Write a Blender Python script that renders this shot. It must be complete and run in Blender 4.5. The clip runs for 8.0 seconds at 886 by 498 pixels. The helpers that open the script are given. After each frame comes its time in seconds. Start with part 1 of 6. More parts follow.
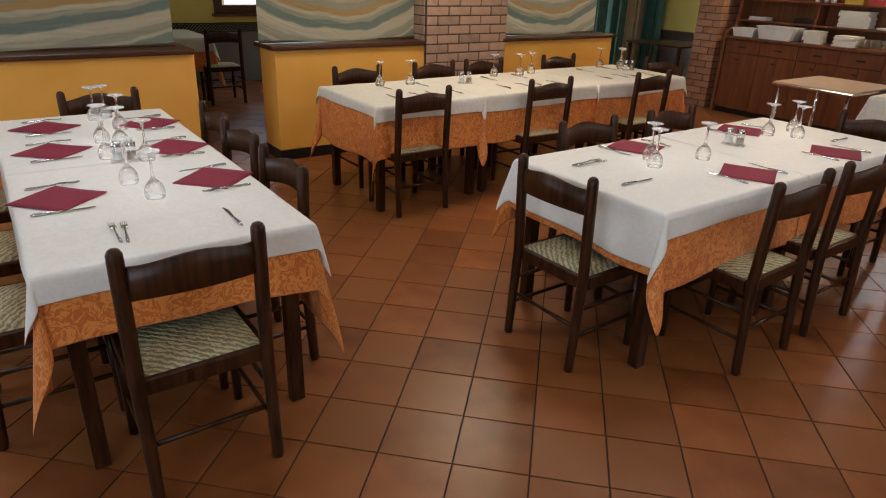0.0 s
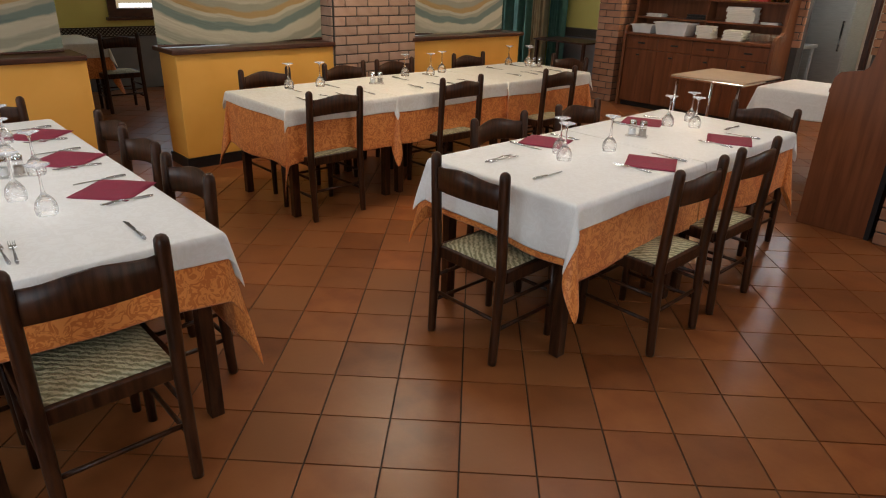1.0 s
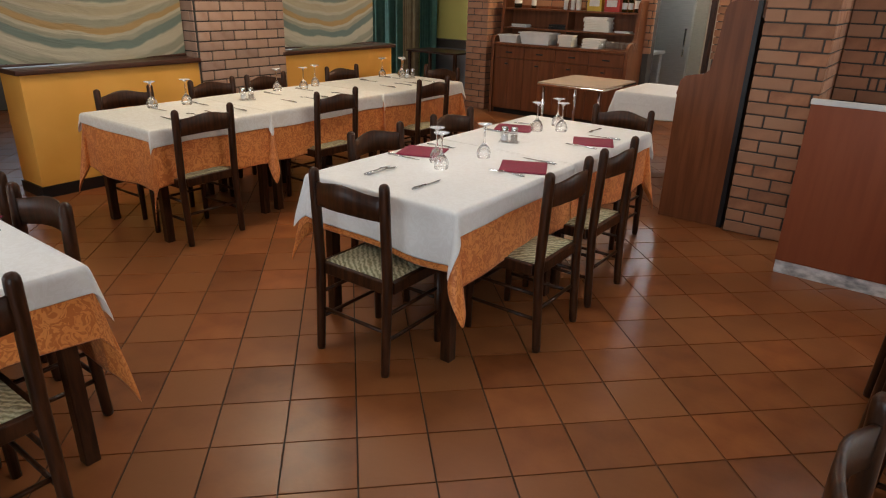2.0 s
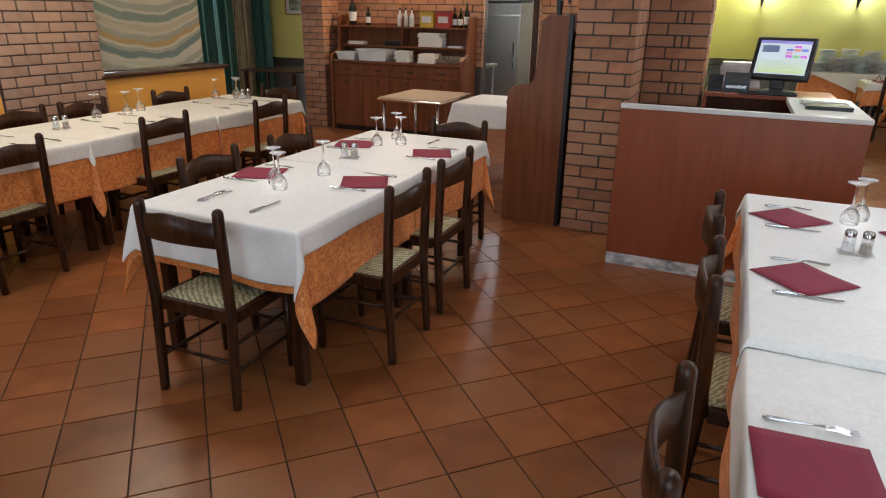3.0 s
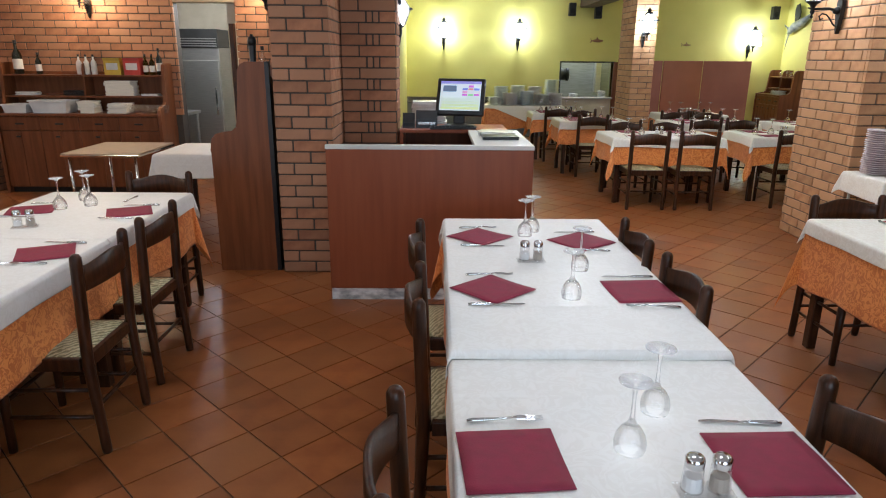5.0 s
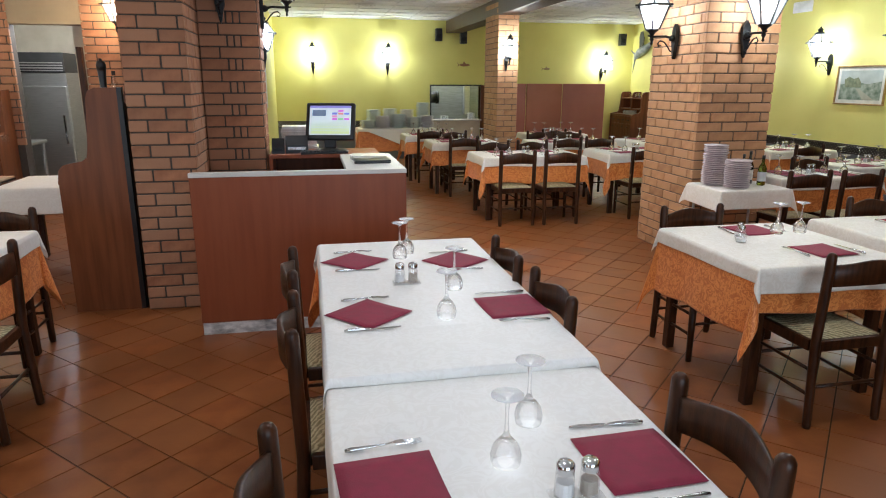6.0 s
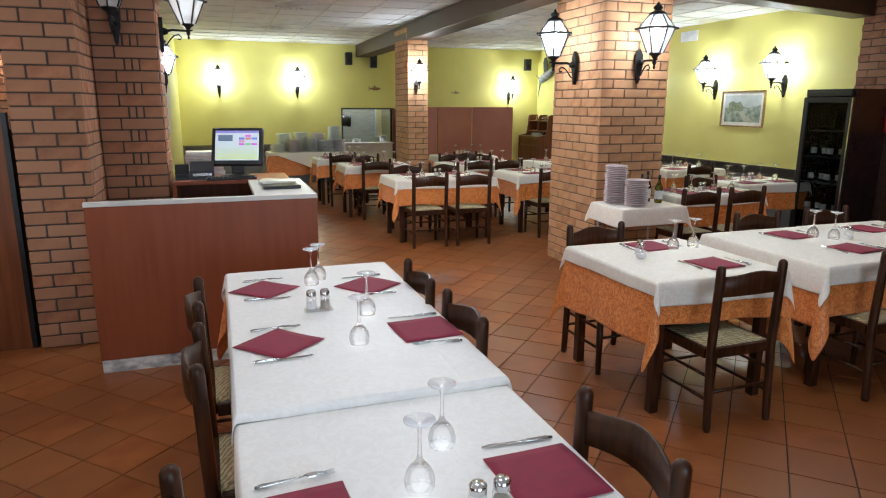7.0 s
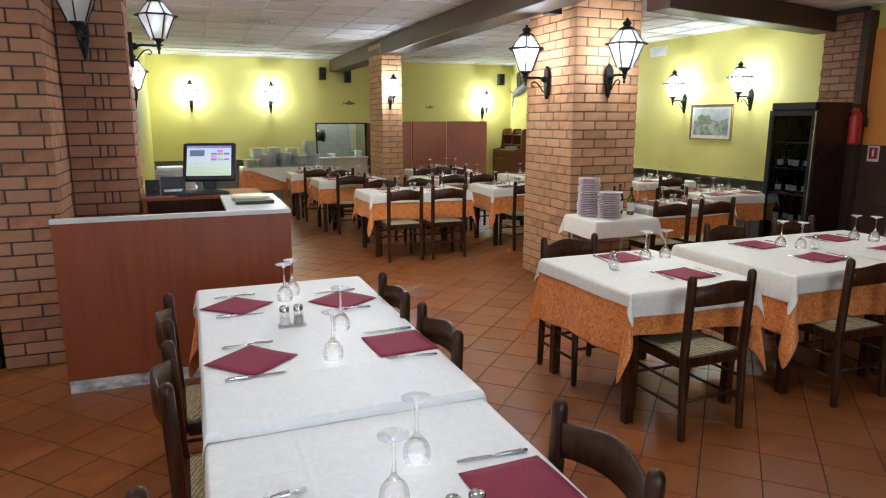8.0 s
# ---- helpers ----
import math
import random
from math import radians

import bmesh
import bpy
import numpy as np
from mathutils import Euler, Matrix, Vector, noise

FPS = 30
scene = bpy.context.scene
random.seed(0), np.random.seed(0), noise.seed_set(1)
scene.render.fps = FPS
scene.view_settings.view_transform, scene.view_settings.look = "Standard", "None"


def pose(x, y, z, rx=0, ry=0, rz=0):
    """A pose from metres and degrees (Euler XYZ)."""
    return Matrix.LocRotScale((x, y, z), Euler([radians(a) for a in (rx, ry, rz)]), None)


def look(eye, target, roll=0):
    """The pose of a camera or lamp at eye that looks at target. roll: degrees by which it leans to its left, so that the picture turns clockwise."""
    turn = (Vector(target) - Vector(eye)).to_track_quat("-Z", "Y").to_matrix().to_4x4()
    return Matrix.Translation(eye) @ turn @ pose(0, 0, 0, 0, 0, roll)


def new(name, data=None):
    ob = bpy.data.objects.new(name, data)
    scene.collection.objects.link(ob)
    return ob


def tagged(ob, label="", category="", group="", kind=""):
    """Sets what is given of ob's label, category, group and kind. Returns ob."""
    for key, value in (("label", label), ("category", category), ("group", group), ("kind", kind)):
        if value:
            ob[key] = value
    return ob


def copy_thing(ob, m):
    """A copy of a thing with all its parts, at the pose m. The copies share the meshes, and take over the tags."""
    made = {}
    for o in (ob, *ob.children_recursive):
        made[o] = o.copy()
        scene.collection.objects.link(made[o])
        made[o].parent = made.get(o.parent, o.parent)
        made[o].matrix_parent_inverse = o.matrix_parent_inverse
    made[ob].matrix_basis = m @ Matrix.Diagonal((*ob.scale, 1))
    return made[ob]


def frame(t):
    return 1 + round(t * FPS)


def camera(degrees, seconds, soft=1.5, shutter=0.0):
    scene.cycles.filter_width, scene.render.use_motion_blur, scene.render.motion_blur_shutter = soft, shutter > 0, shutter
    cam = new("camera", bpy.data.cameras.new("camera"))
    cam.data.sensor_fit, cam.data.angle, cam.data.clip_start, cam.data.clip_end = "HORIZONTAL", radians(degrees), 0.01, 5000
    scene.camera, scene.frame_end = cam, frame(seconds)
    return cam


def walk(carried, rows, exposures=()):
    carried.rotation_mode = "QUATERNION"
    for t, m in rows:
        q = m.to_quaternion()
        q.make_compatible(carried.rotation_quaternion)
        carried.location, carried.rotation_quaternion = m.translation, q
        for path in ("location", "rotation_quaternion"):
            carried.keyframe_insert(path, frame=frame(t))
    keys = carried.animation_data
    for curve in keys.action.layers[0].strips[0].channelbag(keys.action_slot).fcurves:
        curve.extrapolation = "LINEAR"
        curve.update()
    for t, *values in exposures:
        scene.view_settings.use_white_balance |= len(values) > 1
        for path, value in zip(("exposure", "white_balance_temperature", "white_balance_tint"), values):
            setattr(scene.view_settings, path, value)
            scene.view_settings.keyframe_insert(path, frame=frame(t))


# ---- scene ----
cam = camera(69.0, 8.0, soft=1.1)
PATH = [
    (0, (0.463, 0.176, 1.643), (-1.031, 1.242, 0.849), 2.0),
    (0.5, (0.466, 0.191, 1.645), (-0.967, 1.34, 0.853), 1.7),
    (1, (0.471, 0.202, 1.639), (-0.877, 1.453, 0.853), 1.7),
    (2.5, (0.521, 0.222, 1.649), (-0.418, 1.834, 0.929), 1.3),
    (3, (0.558, 0.239, 1.648), (-0.188, 1.96, 0.954), 1.0),
    (3.5, (0.576, 0.245, 1.658), (0.024, 2.047, 0.99), 0.7),
    (4, (0.597, 0.247, 1.661), (0.246, 2.111, 1.026), 0.5),
    (4.5, (0.63, 0.242, 1.667), (0.466, 2.142, 1.064), 0.5),
    (6, (0.692, 0.241, 1.679), (1.079, 2.138, 1.176), 0.2),
    (6.5, (0.708, 0.237, 1.684), (1.245, 2.105, 1.215), 0.1),
    (7, (0.713, 0.224, 1.693), (1.351, 2.068, 1.256), 0.2),
    (7.5, (0.716, 0.225, 1.696), (1.404, 2.057, 1.286), 0.2),
    (8, (0.723, 0.222, 1.691), (1.433, 2.05, 1.296), 0.0),
]
walk(cam, [(t, look(eye, target, roll)) for t, eye, target, roll in PATH], exposures=[(0.0, -0.54, 6600, 10), (1.2, -0.52, 6600, 10), (2.5, -0.45, 6350, 10), (3.5, -0.42, 6050, 10), (4.5, -0.42, 6000, 10), (6.0, -0.40, 6100, 10), (8.0, -0.38, 6050, 10)])

# ---- world and large lights ----
world = bpy.data.worlds.new("sky")
scene.world = world
world.use_nodes = True
sky = world.node_tree.nodes.new("ShaderNodeTexSky")
sky.sky_type = "NISHITA"
sky.sun_disc = False
sky.sun_elevation = radians(35)
sky.sun_rotation = radians(250)
world.node_tree.links.new(sky.outputs[0], world.node_tree.nodes["Background"].inputs[0])
world.node_tree.nodes["Background"].inputs[1].default_value = 0.12


def area(name, x, y, z, aim, w, h, power, colour):
    d = bpy.data.lights.new(name, "AREA")
    d.shape, d.size, d.size_y, d.energy, d.color = "RECTANGLE", w, h, power, colour
    ob = new(name, d)
    ob.matrix_world = look((x, y, z), (x + aim[0], y + aim[1], z + aim[2]))
    return ob


DAY = (0.80, 0.90, 1.0)
area("window_light", -9.38, 4.0, 1.78, (1, 0, -0.15), 1.5, 1.4, 12, DAY)
area("window_light", -9.38, 7.7, 1.78, (1, 0, -0.15), 1.5, 1.4, 115, DAY)
area("window_light", 1.5, -2.54, 1.55, (0, 1, -0.02), 2.5, 1.8, 100, (0.74, 0.87, 1.0))
area("window_light", -3.9, -2.55, 1.55, (0, 1, -0.1), 2.6, 1.9, 58, DAY)


def bulb(x, y, z, power, size=0.05, colour=(0.87, 0.955, 1.0)):
    d = bpy.data.lights.new("point_bulb", "POINT")
    d.energy, d.color, d.shadow_soft_size = power, colour, size
    ob = new("point_bulb", d)
    ob.location = (x, y, z)
    return ob


# unseen ceiling panels, added for overhead light: (x, y, watts, colour)
PANELS = [(-3.75, 3.6, 42, (1.0, 0.84, 0.62)), (-1.45, 3.3, 19, (0.97, 0.97, 0.98)), (-2.75, 0.6, 23, (0.95, 0.97, 1.0)), (1.15, 2.2, 16, (0.82, 0.91, 1.0)), (3.3, 2.6, 18, (0.96, 0.96, 0.95)), (2.3, 5.9, 68, (0.93, 0.97, 1.0)), (5.7, 4.0, 18, (0.96, 0.97, 0.97))]
for px, py, pw, pc in PANELS:
    area("unseen_panel_light", px, py, 2.93, (0, 0.001, -1), 0.52, 0.52, pw, pc)


# ---- materials ----
def mat(name, base, rough=0.6, metal=0.0, alt=None, scale=8.0, detail=5.0, bump=0.0, bscale=60.0, alt2=None, vary=0.0, spec=None, stretch=None, coat=0.0):
    m = bpy.data.materials.new(name)
    m.use_nodes = True
    nt = m.node_tree
    n, L = nt.nodes, nt.links
    b = n["Principled BSDF"]
    b.inputs["Roughness"].default_value, b.inputs["Metallic"].default_value = rough, metal
    if spec is not None:
        b.inputs["Specular IOR Level"].default_value = spec
    if coat:
        b.inputs["Coat Weight"].default_value, b.inputs["Coat Roughness"].default_value = coat, 0.15
    co = n.new("ShaderNodeTexCoord")
    mp = n.new("ShaderNodeMapping")
    L.new(co.outputs["Object"], mp.inputs[0])
    mp.inputs["Scale"].default_value = stretch or (1, 1, 1)
    tex = n.new("ShaderNodeTexNoise")
    tex.inputs["Scale"].default_value, tex.inputs["Detail"].default_value = scale, detail
    L.new(mp.outputs[0], tex.inputs["Vector"])
    ramp = n.new("ShaderNodeValToRGB")
    a = alt or tuple(c * 0.82 for c in base)
    ramp.color_ramp.elements[0].color, ramp.color_ramp.elements[0].position = (*a, 1), 0.36
    ramp.color_ramp.elements[1].color, ramp.color_ramp.elements[1].position = (*base, 1), 0.64
    L.new(tex.outputs[0], ramp.inputs[0])
    out = ramp.outputs[0]
    if vary:
        info = n.new("ShaderNodeObjectInfo")
        geo = n.new("ShaderNodeNewGeometry")
        add = n.new("ShaderNodeMath")
        add.operation = "ADD"
        L.new(info.outputs["Random"], add.inputs[0])
        L.new(geo.outputs["Random Per Island"], add.inputs[1])
        fr = n.new("ShaderNodeMath")
        fr.operation = "FRACT"
        L.new(add.outputs[0], fr.inputs[0])
        hsv = n.new("ShaderNodeHueSaturation")
        mr = n.new("ShaderNodeMapRange")
        mr.inputs["To Min"].default_value, mr.inputs["To Max"].default_value = 1 - vary, 1 + vary
        L.new(fr.outputs[0], mr.inputs[0])
        L.new(mr.outputs[0], hsv.inputs["Value"])
        L.new(out, hsv.inputs["Color"])
        out = hsv.outputs[0]
        if alt2:
            mx = n.new("ShaderNodeMix")
            mx.data_type = "RGBA"
            w = n.new("ShaderNodeTexWhiteNoise")
            w.noise_dimensions = "1D"
            L.new(fr.outputs[0], w.inputs["W"])
            L.new(w.outputs["Value"], mx.inputs["Factor"])
            L.new(out, mx.inputs["A"])
            mx.inputs["B"].default_value = (*alt2, 1)
            out = mx.outputs["Result"]
    L.new(out, b.inputs["Base Color"])
    rr = n.new("ShaderNodeMapRange")
    rr.inputs["To Min"].default_value, rr.inputs["To Max"].default_value = max(0.02, rough * 0.8), min(1, rough * 1.15)
    L.new(tex.outputs[0], rr.inputs[0])
    L.new(rr.outputs[0], b.inputs["Roughness"])
    if bump:
        t2 = n.new("ShaderNodeTexNoise")
        t2.inputs["Scale"].default_value, t2.inputs["Detail"].default_value = bscale, 4
        L.new(mp.outputs[0], t2.inputs["Vector"])
        bp = n.new("ShaderNodeBump")
        bp.inputs["Strength"].default_value, bp.inputs["Distance"].default_value = bump, 0.004
        L.new(t2.outputs[0], bp.inputs["Height"])
        L.new(bp.outputs[0], b.inputs["Normal"])
    return m


def damask(name, light, dark, lo, hi, rough, scale, weave=0.02):
    """Woven cloth with a scrolling figure, the figure glossier than the ground."""
    m = bpy.data.materials.new(name)
    m.use_nodes = True
    n, L = m.node_tree.nodes, m.node_tree.links
    b = n["Principled BSDF"]
    co = n.new("ShaderNodeTexCoord")
    warp = n.new("ShaderNodeTexNoise")
    warp.inputs["Scale"].default_value, warp.inputs["Detail"].default_value = scale * 0.55, 1
    L.new(co.outputs["UV"], warp.inputs["Vector"])
    mixv = n.new("ShaderNodeVectorMath")
    mixv.operation = "MULTIPLY_ADD"
    L.new(warp.outputs["Color"], mixv.inputs[0])
    mixv.inputs[1].default_value = (0.16, 0.16, 0.16)
    L.new(co.outputs["UV"], mixv.inputs[2])
    wave = n.new("ShaderNodeTexNoise")
    wave.inputs["Scale"].default_value, wave.inputs["Detail"].default_value = scale, 1.5
    wave.inputs["Distortion"].default_value = 2.2
    L.new(mixv.outputs[0], wave.inputs["Vector"])
    ramp = n.new("ShaderNodeValToRGB")
    ramp.color_ramp.elements[0].color, ramp.color_ramp.elements[0].position = (*dark, 1), lo
    ramp.color_ramp.elements[1].color, ramp.color_ramp.elements[1].position = (*light, 1), hi
    L.new(wave.outputs[0], ramp.inputs[0])
    L.new(ramp.outputs[0], b.inputs["Base Color"])
    mr = n.new("ShaderNodeMapRange")
    mr.inputs["To Min"].default_value, mr.inputs["To Max"].default_value = rough, rough * 0.75
    L.new(wave.outputs[0], mr.inputs[0])
    L.new(mr.outputs[0], b.inputs["Roughness"])
    b.inputs["Sheen Weight"].default_value = 0.15
    crease = n.new("ShaderNodeTexNoise")
    crease.inputs["Scale"].default_value, crease.inputs["Detail"].default_value = 3.5, 2
    L.new(co.outputs["UV"], crease.inputs["Vector"])
    fine = n.new("ShaderNodeTexNoise")
    fine.inputs["Scale"].default_value = 900
    L.new(co.outputs["UV"], fine.inputs["Vector"])
    ad = n.new("ShaderNodeMath")
    ad.operation = "MULTIPLY_ADD"
    L.new(fine.outputs[0], ad.inputs[0])
    ad.inputs[1].default_value = weave
    L.new(crease.outputs[0], ad.inputs[2])
    # pressed fold lines, a hand's breadth apart and sharper one way than the other
    sp = n.new("ShaderNodeSeparateXYZ")
    L.new(co.outputs["UV"], sp.inputs[0])
    height = ad.outputs[0]
    for axis, gap, depth in ((0, 0.24, 0.16), (1, 0.31, 0.12)):
        pp = n.new("ShaderNodeMath")
        pp.operation = "PINGPONG"
        L.new(sp.outputs[axis], pp.inputs[0])
        pp.inputs[1].default_value = gap
        fold = n.new("ShaderNodeMapRange")
        fold.interpolation_type = "SMOOTHSTEP"
        fold.inputs["From Max"].default_value = 0.014
        fold.inputs["To Min"].default_value, fold.inputs["To Max"].default_value = depth, 0.0
        L.new(pp.outputs[0], fold.inputs[0])
        up = n.new("ShaderNodeMath")
        up.operation = "ADD"
        L.new(height, up.inputs[0])
        L.new(fold.outputs[0], up.inputs[1])
        height = up.outputs[0]
    bp = n.new("ShaderNodeBump")
    bp.inputs["Strength"].default_value, bp.inputs["Distance"].default_value = 0.4, 0.012
    L.new(height, bp.inputs["Height"])
    L.new(bp.outputs[0], b.inputs["Normal"])
    return m


def glassy(name, colour=(1, 1, 1), rough=0.02, ior=1.45):
    m = bpy.data.materials.new(name)
    m.use_nodes = True
    b = m.node_tree.nodes["Principled BSDF"]
    b.inputs["Base Color"].default_value = (*colour, 1)
    b.inputs["Transmission Weight"].default_value = 1
    b.inputs["Roughness"].default_value = rough
    b.inputs["IOR"].default_value = ior
    return m


def thin_glass():
    """Thin clear glass: see-through, with a Fresnel gloss and a trace of haze."""
    m = bpy.data.materials.new("clear_glass")
    m.use_nodes = True
    n, L = m.node_tree.nodes, m.node_tree.links
    n.remove(n["Principled BSDF"])
    tr = n.new("ShaderNodeBsdfTransparent")
    tr.inputs[0].default_value = (0.995, 0.995, 0.995, 1)
    df = n.new("ShaderNodeBsdfTranslucent")
    df.inputs[0].default_value = (0.95, 0.95, 0.95, 1)
    # a little white mixed in, in place of bright reflections
    haze = n.new("ShaderNodeMixShader")
    haze.inputs[0].default_value = 0.03
    L.new(tr.outputs[0], haze.inputs[1])
    L.new(df.outputs[0], haze.inputs[2])
    gl = n.new("ShaderNodeBsdfGlossy")
    gl.inputs["Roughness"].default_value = 0.04
    lw = n.new("ShaderNodeLayerWeight")
    lw.inputs[0].default_value = 0.35
    pw = n.new("ShaderNodeMath")
    pw.operation = "POWER"
    L.new(lw.outputs["Facing"], pw.inputs[0])
    pw.inputs[1].default_value = 3.0
    fr = n.new("ShaderNodeMath")
    fr.operation = "MULTIPLY_ADD"
    L.new(pw.outputs[0], fr.inputs[0])
    fr.inputs[1].default_value, fr.inputs[2].default_value = 0.55, 0.11
    mx = n.new("ShaderNodeMixShader")
    L.new(fr.outputs[0], mx.inputs[0])
    L.new(haze.outputs[0], mx.inputs[1])
    L.new(gl.outputs[0], mx.inputs[2])
    L.new(mx.outputs[0], n["Material Output"].inputs["Surface"])
    return m


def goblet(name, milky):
    """Blown glass with white mixed in for the light its foot and rim reflect."""
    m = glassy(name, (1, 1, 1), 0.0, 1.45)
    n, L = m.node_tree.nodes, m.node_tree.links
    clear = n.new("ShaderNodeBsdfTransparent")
    added_white = n.new("ShaderNodeBsdfDiffuse")
    added_white.inputs[0].default_value = (0.95, 0.96, 0.97, 1)
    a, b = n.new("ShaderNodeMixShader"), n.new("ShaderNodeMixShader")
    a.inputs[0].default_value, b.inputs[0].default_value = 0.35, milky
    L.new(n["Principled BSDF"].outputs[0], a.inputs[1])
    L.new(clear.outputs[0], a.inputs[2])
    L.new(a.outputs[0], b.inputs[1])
    L.new(added_white.outputs[0], b.inputs[2])
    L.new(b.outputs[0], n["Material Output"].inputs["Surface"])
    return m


def glow(name, colour, power):
    m = bpy.data.materials.new(name)
    m.use_nodes = True
    b = m.node_tree.nodes["Principled BSDF"]
    b.inputs["Base Color"].default_value = (*colour, 1)
    b.inputs["Emission Color"].default_value = (*colour, 1)
    b.inputs["Emission Strength"].default_value = power
    return m


TILE = mat("terracotta", (0.29, 0.092, 0.026), 0.34, alt=(0.185, 0.05, 0.0135), scale=5, bump=0.12, bscale=35, alt2=(0.26, 0.094, 0.030), vary=0.26, spec=0.40)
GROUT = mat("floor_grout", (0.055, 0.032, 0.02), 0.85, scale=30)
BRICK = mat("red_brick", (0.40, 0.185, 0.095), 0.85, alt=(0.26, 0.108, 0.055), scale=9, bump=0.5, bscale=70, alt2=(0.40, 0.21, 0.12), vary=0.22)
BRICK_TAN = mat("tan_brick", (0.50, 0.265, 0.125), 0.85, alt=(0.37, 0.175, 0.078), scale=9, bump=0.5, bscale=70, alt2=(0.53, 0.295, 0.15), vary=0.16)
BRICK_PINK = mat("pale_brick", (0.40, 0.265, 0.20), 0.85, alt=(0.31, 0.18, 0.125), scale=9, bump=0.5, bscale=70, alt2=(0.44, 0.275, 0.19), vary=0.16)
MORTAR_TAN = mat("brown_mortar", (0.15, 0.105, 0.075), 0.95, alt=(0.10, 0.07, 0.05), scale=30, bump=0.5, bscale=150)
MORTAR = mat("dark_mortar", (0.075, 0.065, 0.055), 0.95, scale=40, bump=0.5, bscale=150)
YELLOW = mat("yellow_plaster", (0.74, 0.68, 0.21), 0.7, alt=(0.70, 0.64, 0.185), scale=1.6, bump=0.12, bscale=120)
ORANGE = mat("orange_plaster", (0.88, 0.45, 0.085), 0.6, alt=(0.82, 0.40, 0.065), scale=2.2, bump=0.12, bscale=100)
GREY = mat("grey_paint", (0.20, 0.21, 0.22), 0.55, alt=(0.17, 0.18, 0.19), scale=4)
PLAIN = mat("cream_plaster", (0.40, 0.33, 0.22), 0.8, scale=2)
CREAM_TILE = mat("cream_tiles", (0.66, 0.60, 0.48), 0.35, alt=(0.60, 0.54, 0.42), scale=6)
CEIL = mat("ceiling_panel", (0.90, 0.905, 0.90), 0.8, alt=(0.87, 0.875, 0.87), scale=3, bump=0.2, bscale=200)
RAIL = mat("ceiling_rail", (0.88, 0.88, 0.88), 0.7)
BEAMW = mat("brown_beam", (0.075, 0.038, 0.021), 0.5, alt=(0.05, 0.025, 0.014), scale=4, stretch=(6, 1, 6), bump=0.2)
WALNUT = mat("dark_walnut", (0.062, 0.0215, 0.0078), 0.34, alt=(0.021, 0.0072, 0.0026), scale=6, stretch=(7, 7, 1), bump=0.1, bscale=50, spec=0.28)
RAILW = mat("polished_cap", (0.085, 0.028, 0.014), 0.35, alt=(0.05, 0.017, 0.009), scale=6, stretch=(6, 1, 6))
CHERRY = mat("cherry_veneer", (0.27, 0.074, 0.029), 0.38, alt=(0.235, 0.061, 0.024), scale=2.5, stretch=(9, 9, 0.7), bump=0.05, spec=0.3)
CABINET = mat("cabinet_wood", (0.20, 0.068, 0.026), 0.36, alt=(0.14, 0.045, 0.017), scale=2.5, stretch=(9, 9, 0.7), bump=0.05, spec=0.3)
SCREENW = mat("screen_panel", (0.42, 0.15, 0.10), 0.4, alt=(0.37, 0.125, 0.08), scale=2)
MARBLE = mat("grey_marble", (0.74, 0.74, 0.72), 0.3, alt=(0.24, 0.245, 0.25), scale=9, stretch=(1.3, 1.3, 2.4), detail=12)
WHITE_TOP = mat("white_laminate", (0.72, 0.70, 0.66), 0.35, scale=3)
LINEN = damask("white_damask", (0.89, 0.87, 0.82), (0.855, 0.83, 0.775), 0.46, 0.55, 0.6, 20)
LINEN_CREAM = damask("cream_damask", (0.85, 0.81, 0.72), (0.795, 0.745, 0.645), 0.46, 0.55, 0.6, 20)
ORANGE_CLOTH = damask("orange_damask", (0.84, 0.31, 0.077), (0.63, 0.17, 0.031), 0.46, 0.54, 0.55, 24)
NAPKIN = mat("burgundy_paper", (0.28, 0.022, 0.052), 0.8, alt=(0.23, 0.017, 0.041), scale=25, bump=0.3, bscale=300)
STEEL = mat("cutlery_steel", (0.62, 0.62, 0.62), 0.2, 1.0, scale=30)
STAINLESS = mat("brushed_steel", (0.58, 0.58, 0.56), 0.45, 1.0, scale=6, stretch=(1, 1, 30))
CHROME = mat("chrome", (0.7, 0.7, 0.7), 0.12, 1.0)
BLACK = mat("black_plastic", (0.014, 0.014, 0.015), 0.35, alt=(0.01, 0.01, 0.011), scale=20)
IRON = mat("wrought_iron", (0.02, 0.022, 0.024), 0.45, 0.6, alt=(0.012, 0.013, 0.014), scale=20, bump=0.2)
GLASS = thin_glass()
GOBLET = goblet("goblet_glass", 0.012)
# whiter: the ceiling reflection on the upturned feet is mixed into the colour
FOOT_GLINT = goblet("foot_glint", 0.24)
PANE = glassy("window_glass", (1, 1, 1), 0.05, 1.05)
TINTED = glassy("tinted_glass", (0.30, 0.32, 0.31), 0.02, 1.2)
PORCELAIN = mat("white_china", (0.86, 0.86, 0.84), 0.2, scale=10)
PORCELAIN_PINK = mat("pink_edged_china", (0.82, 0.75, 0.77), 0.25, alt=(0.70, 0.60, 0.63), scale=12, vary=0.08)
WHITE_PLASTIC = mat("white_plastic", (0.80, 0.80, 0.78), 0.4, scale=5)
BULB = glow("lit_bulb", (0.96, 0.98, 1.0), 55)
SALT = mat("salt", (0.85, 0.85, 0.84), 0.9)
BOTTLE = mat("dark_bottle", (0.012, 0.016, 0.010), 0.1, spec=0.6)
OIL = glassy("green_oil", (0.25, 0.32, 0.05), 0.02)
GOLD = mat("gilt_frame", (0.42, 0.27, 0.09), 0.4, 0.5, alt=(0.26, 0.15, 0.05), scale=30, bump=0.3)
MOUNT = mat("picture_mount", (0.72, 0.70, 0.62), 0.8)
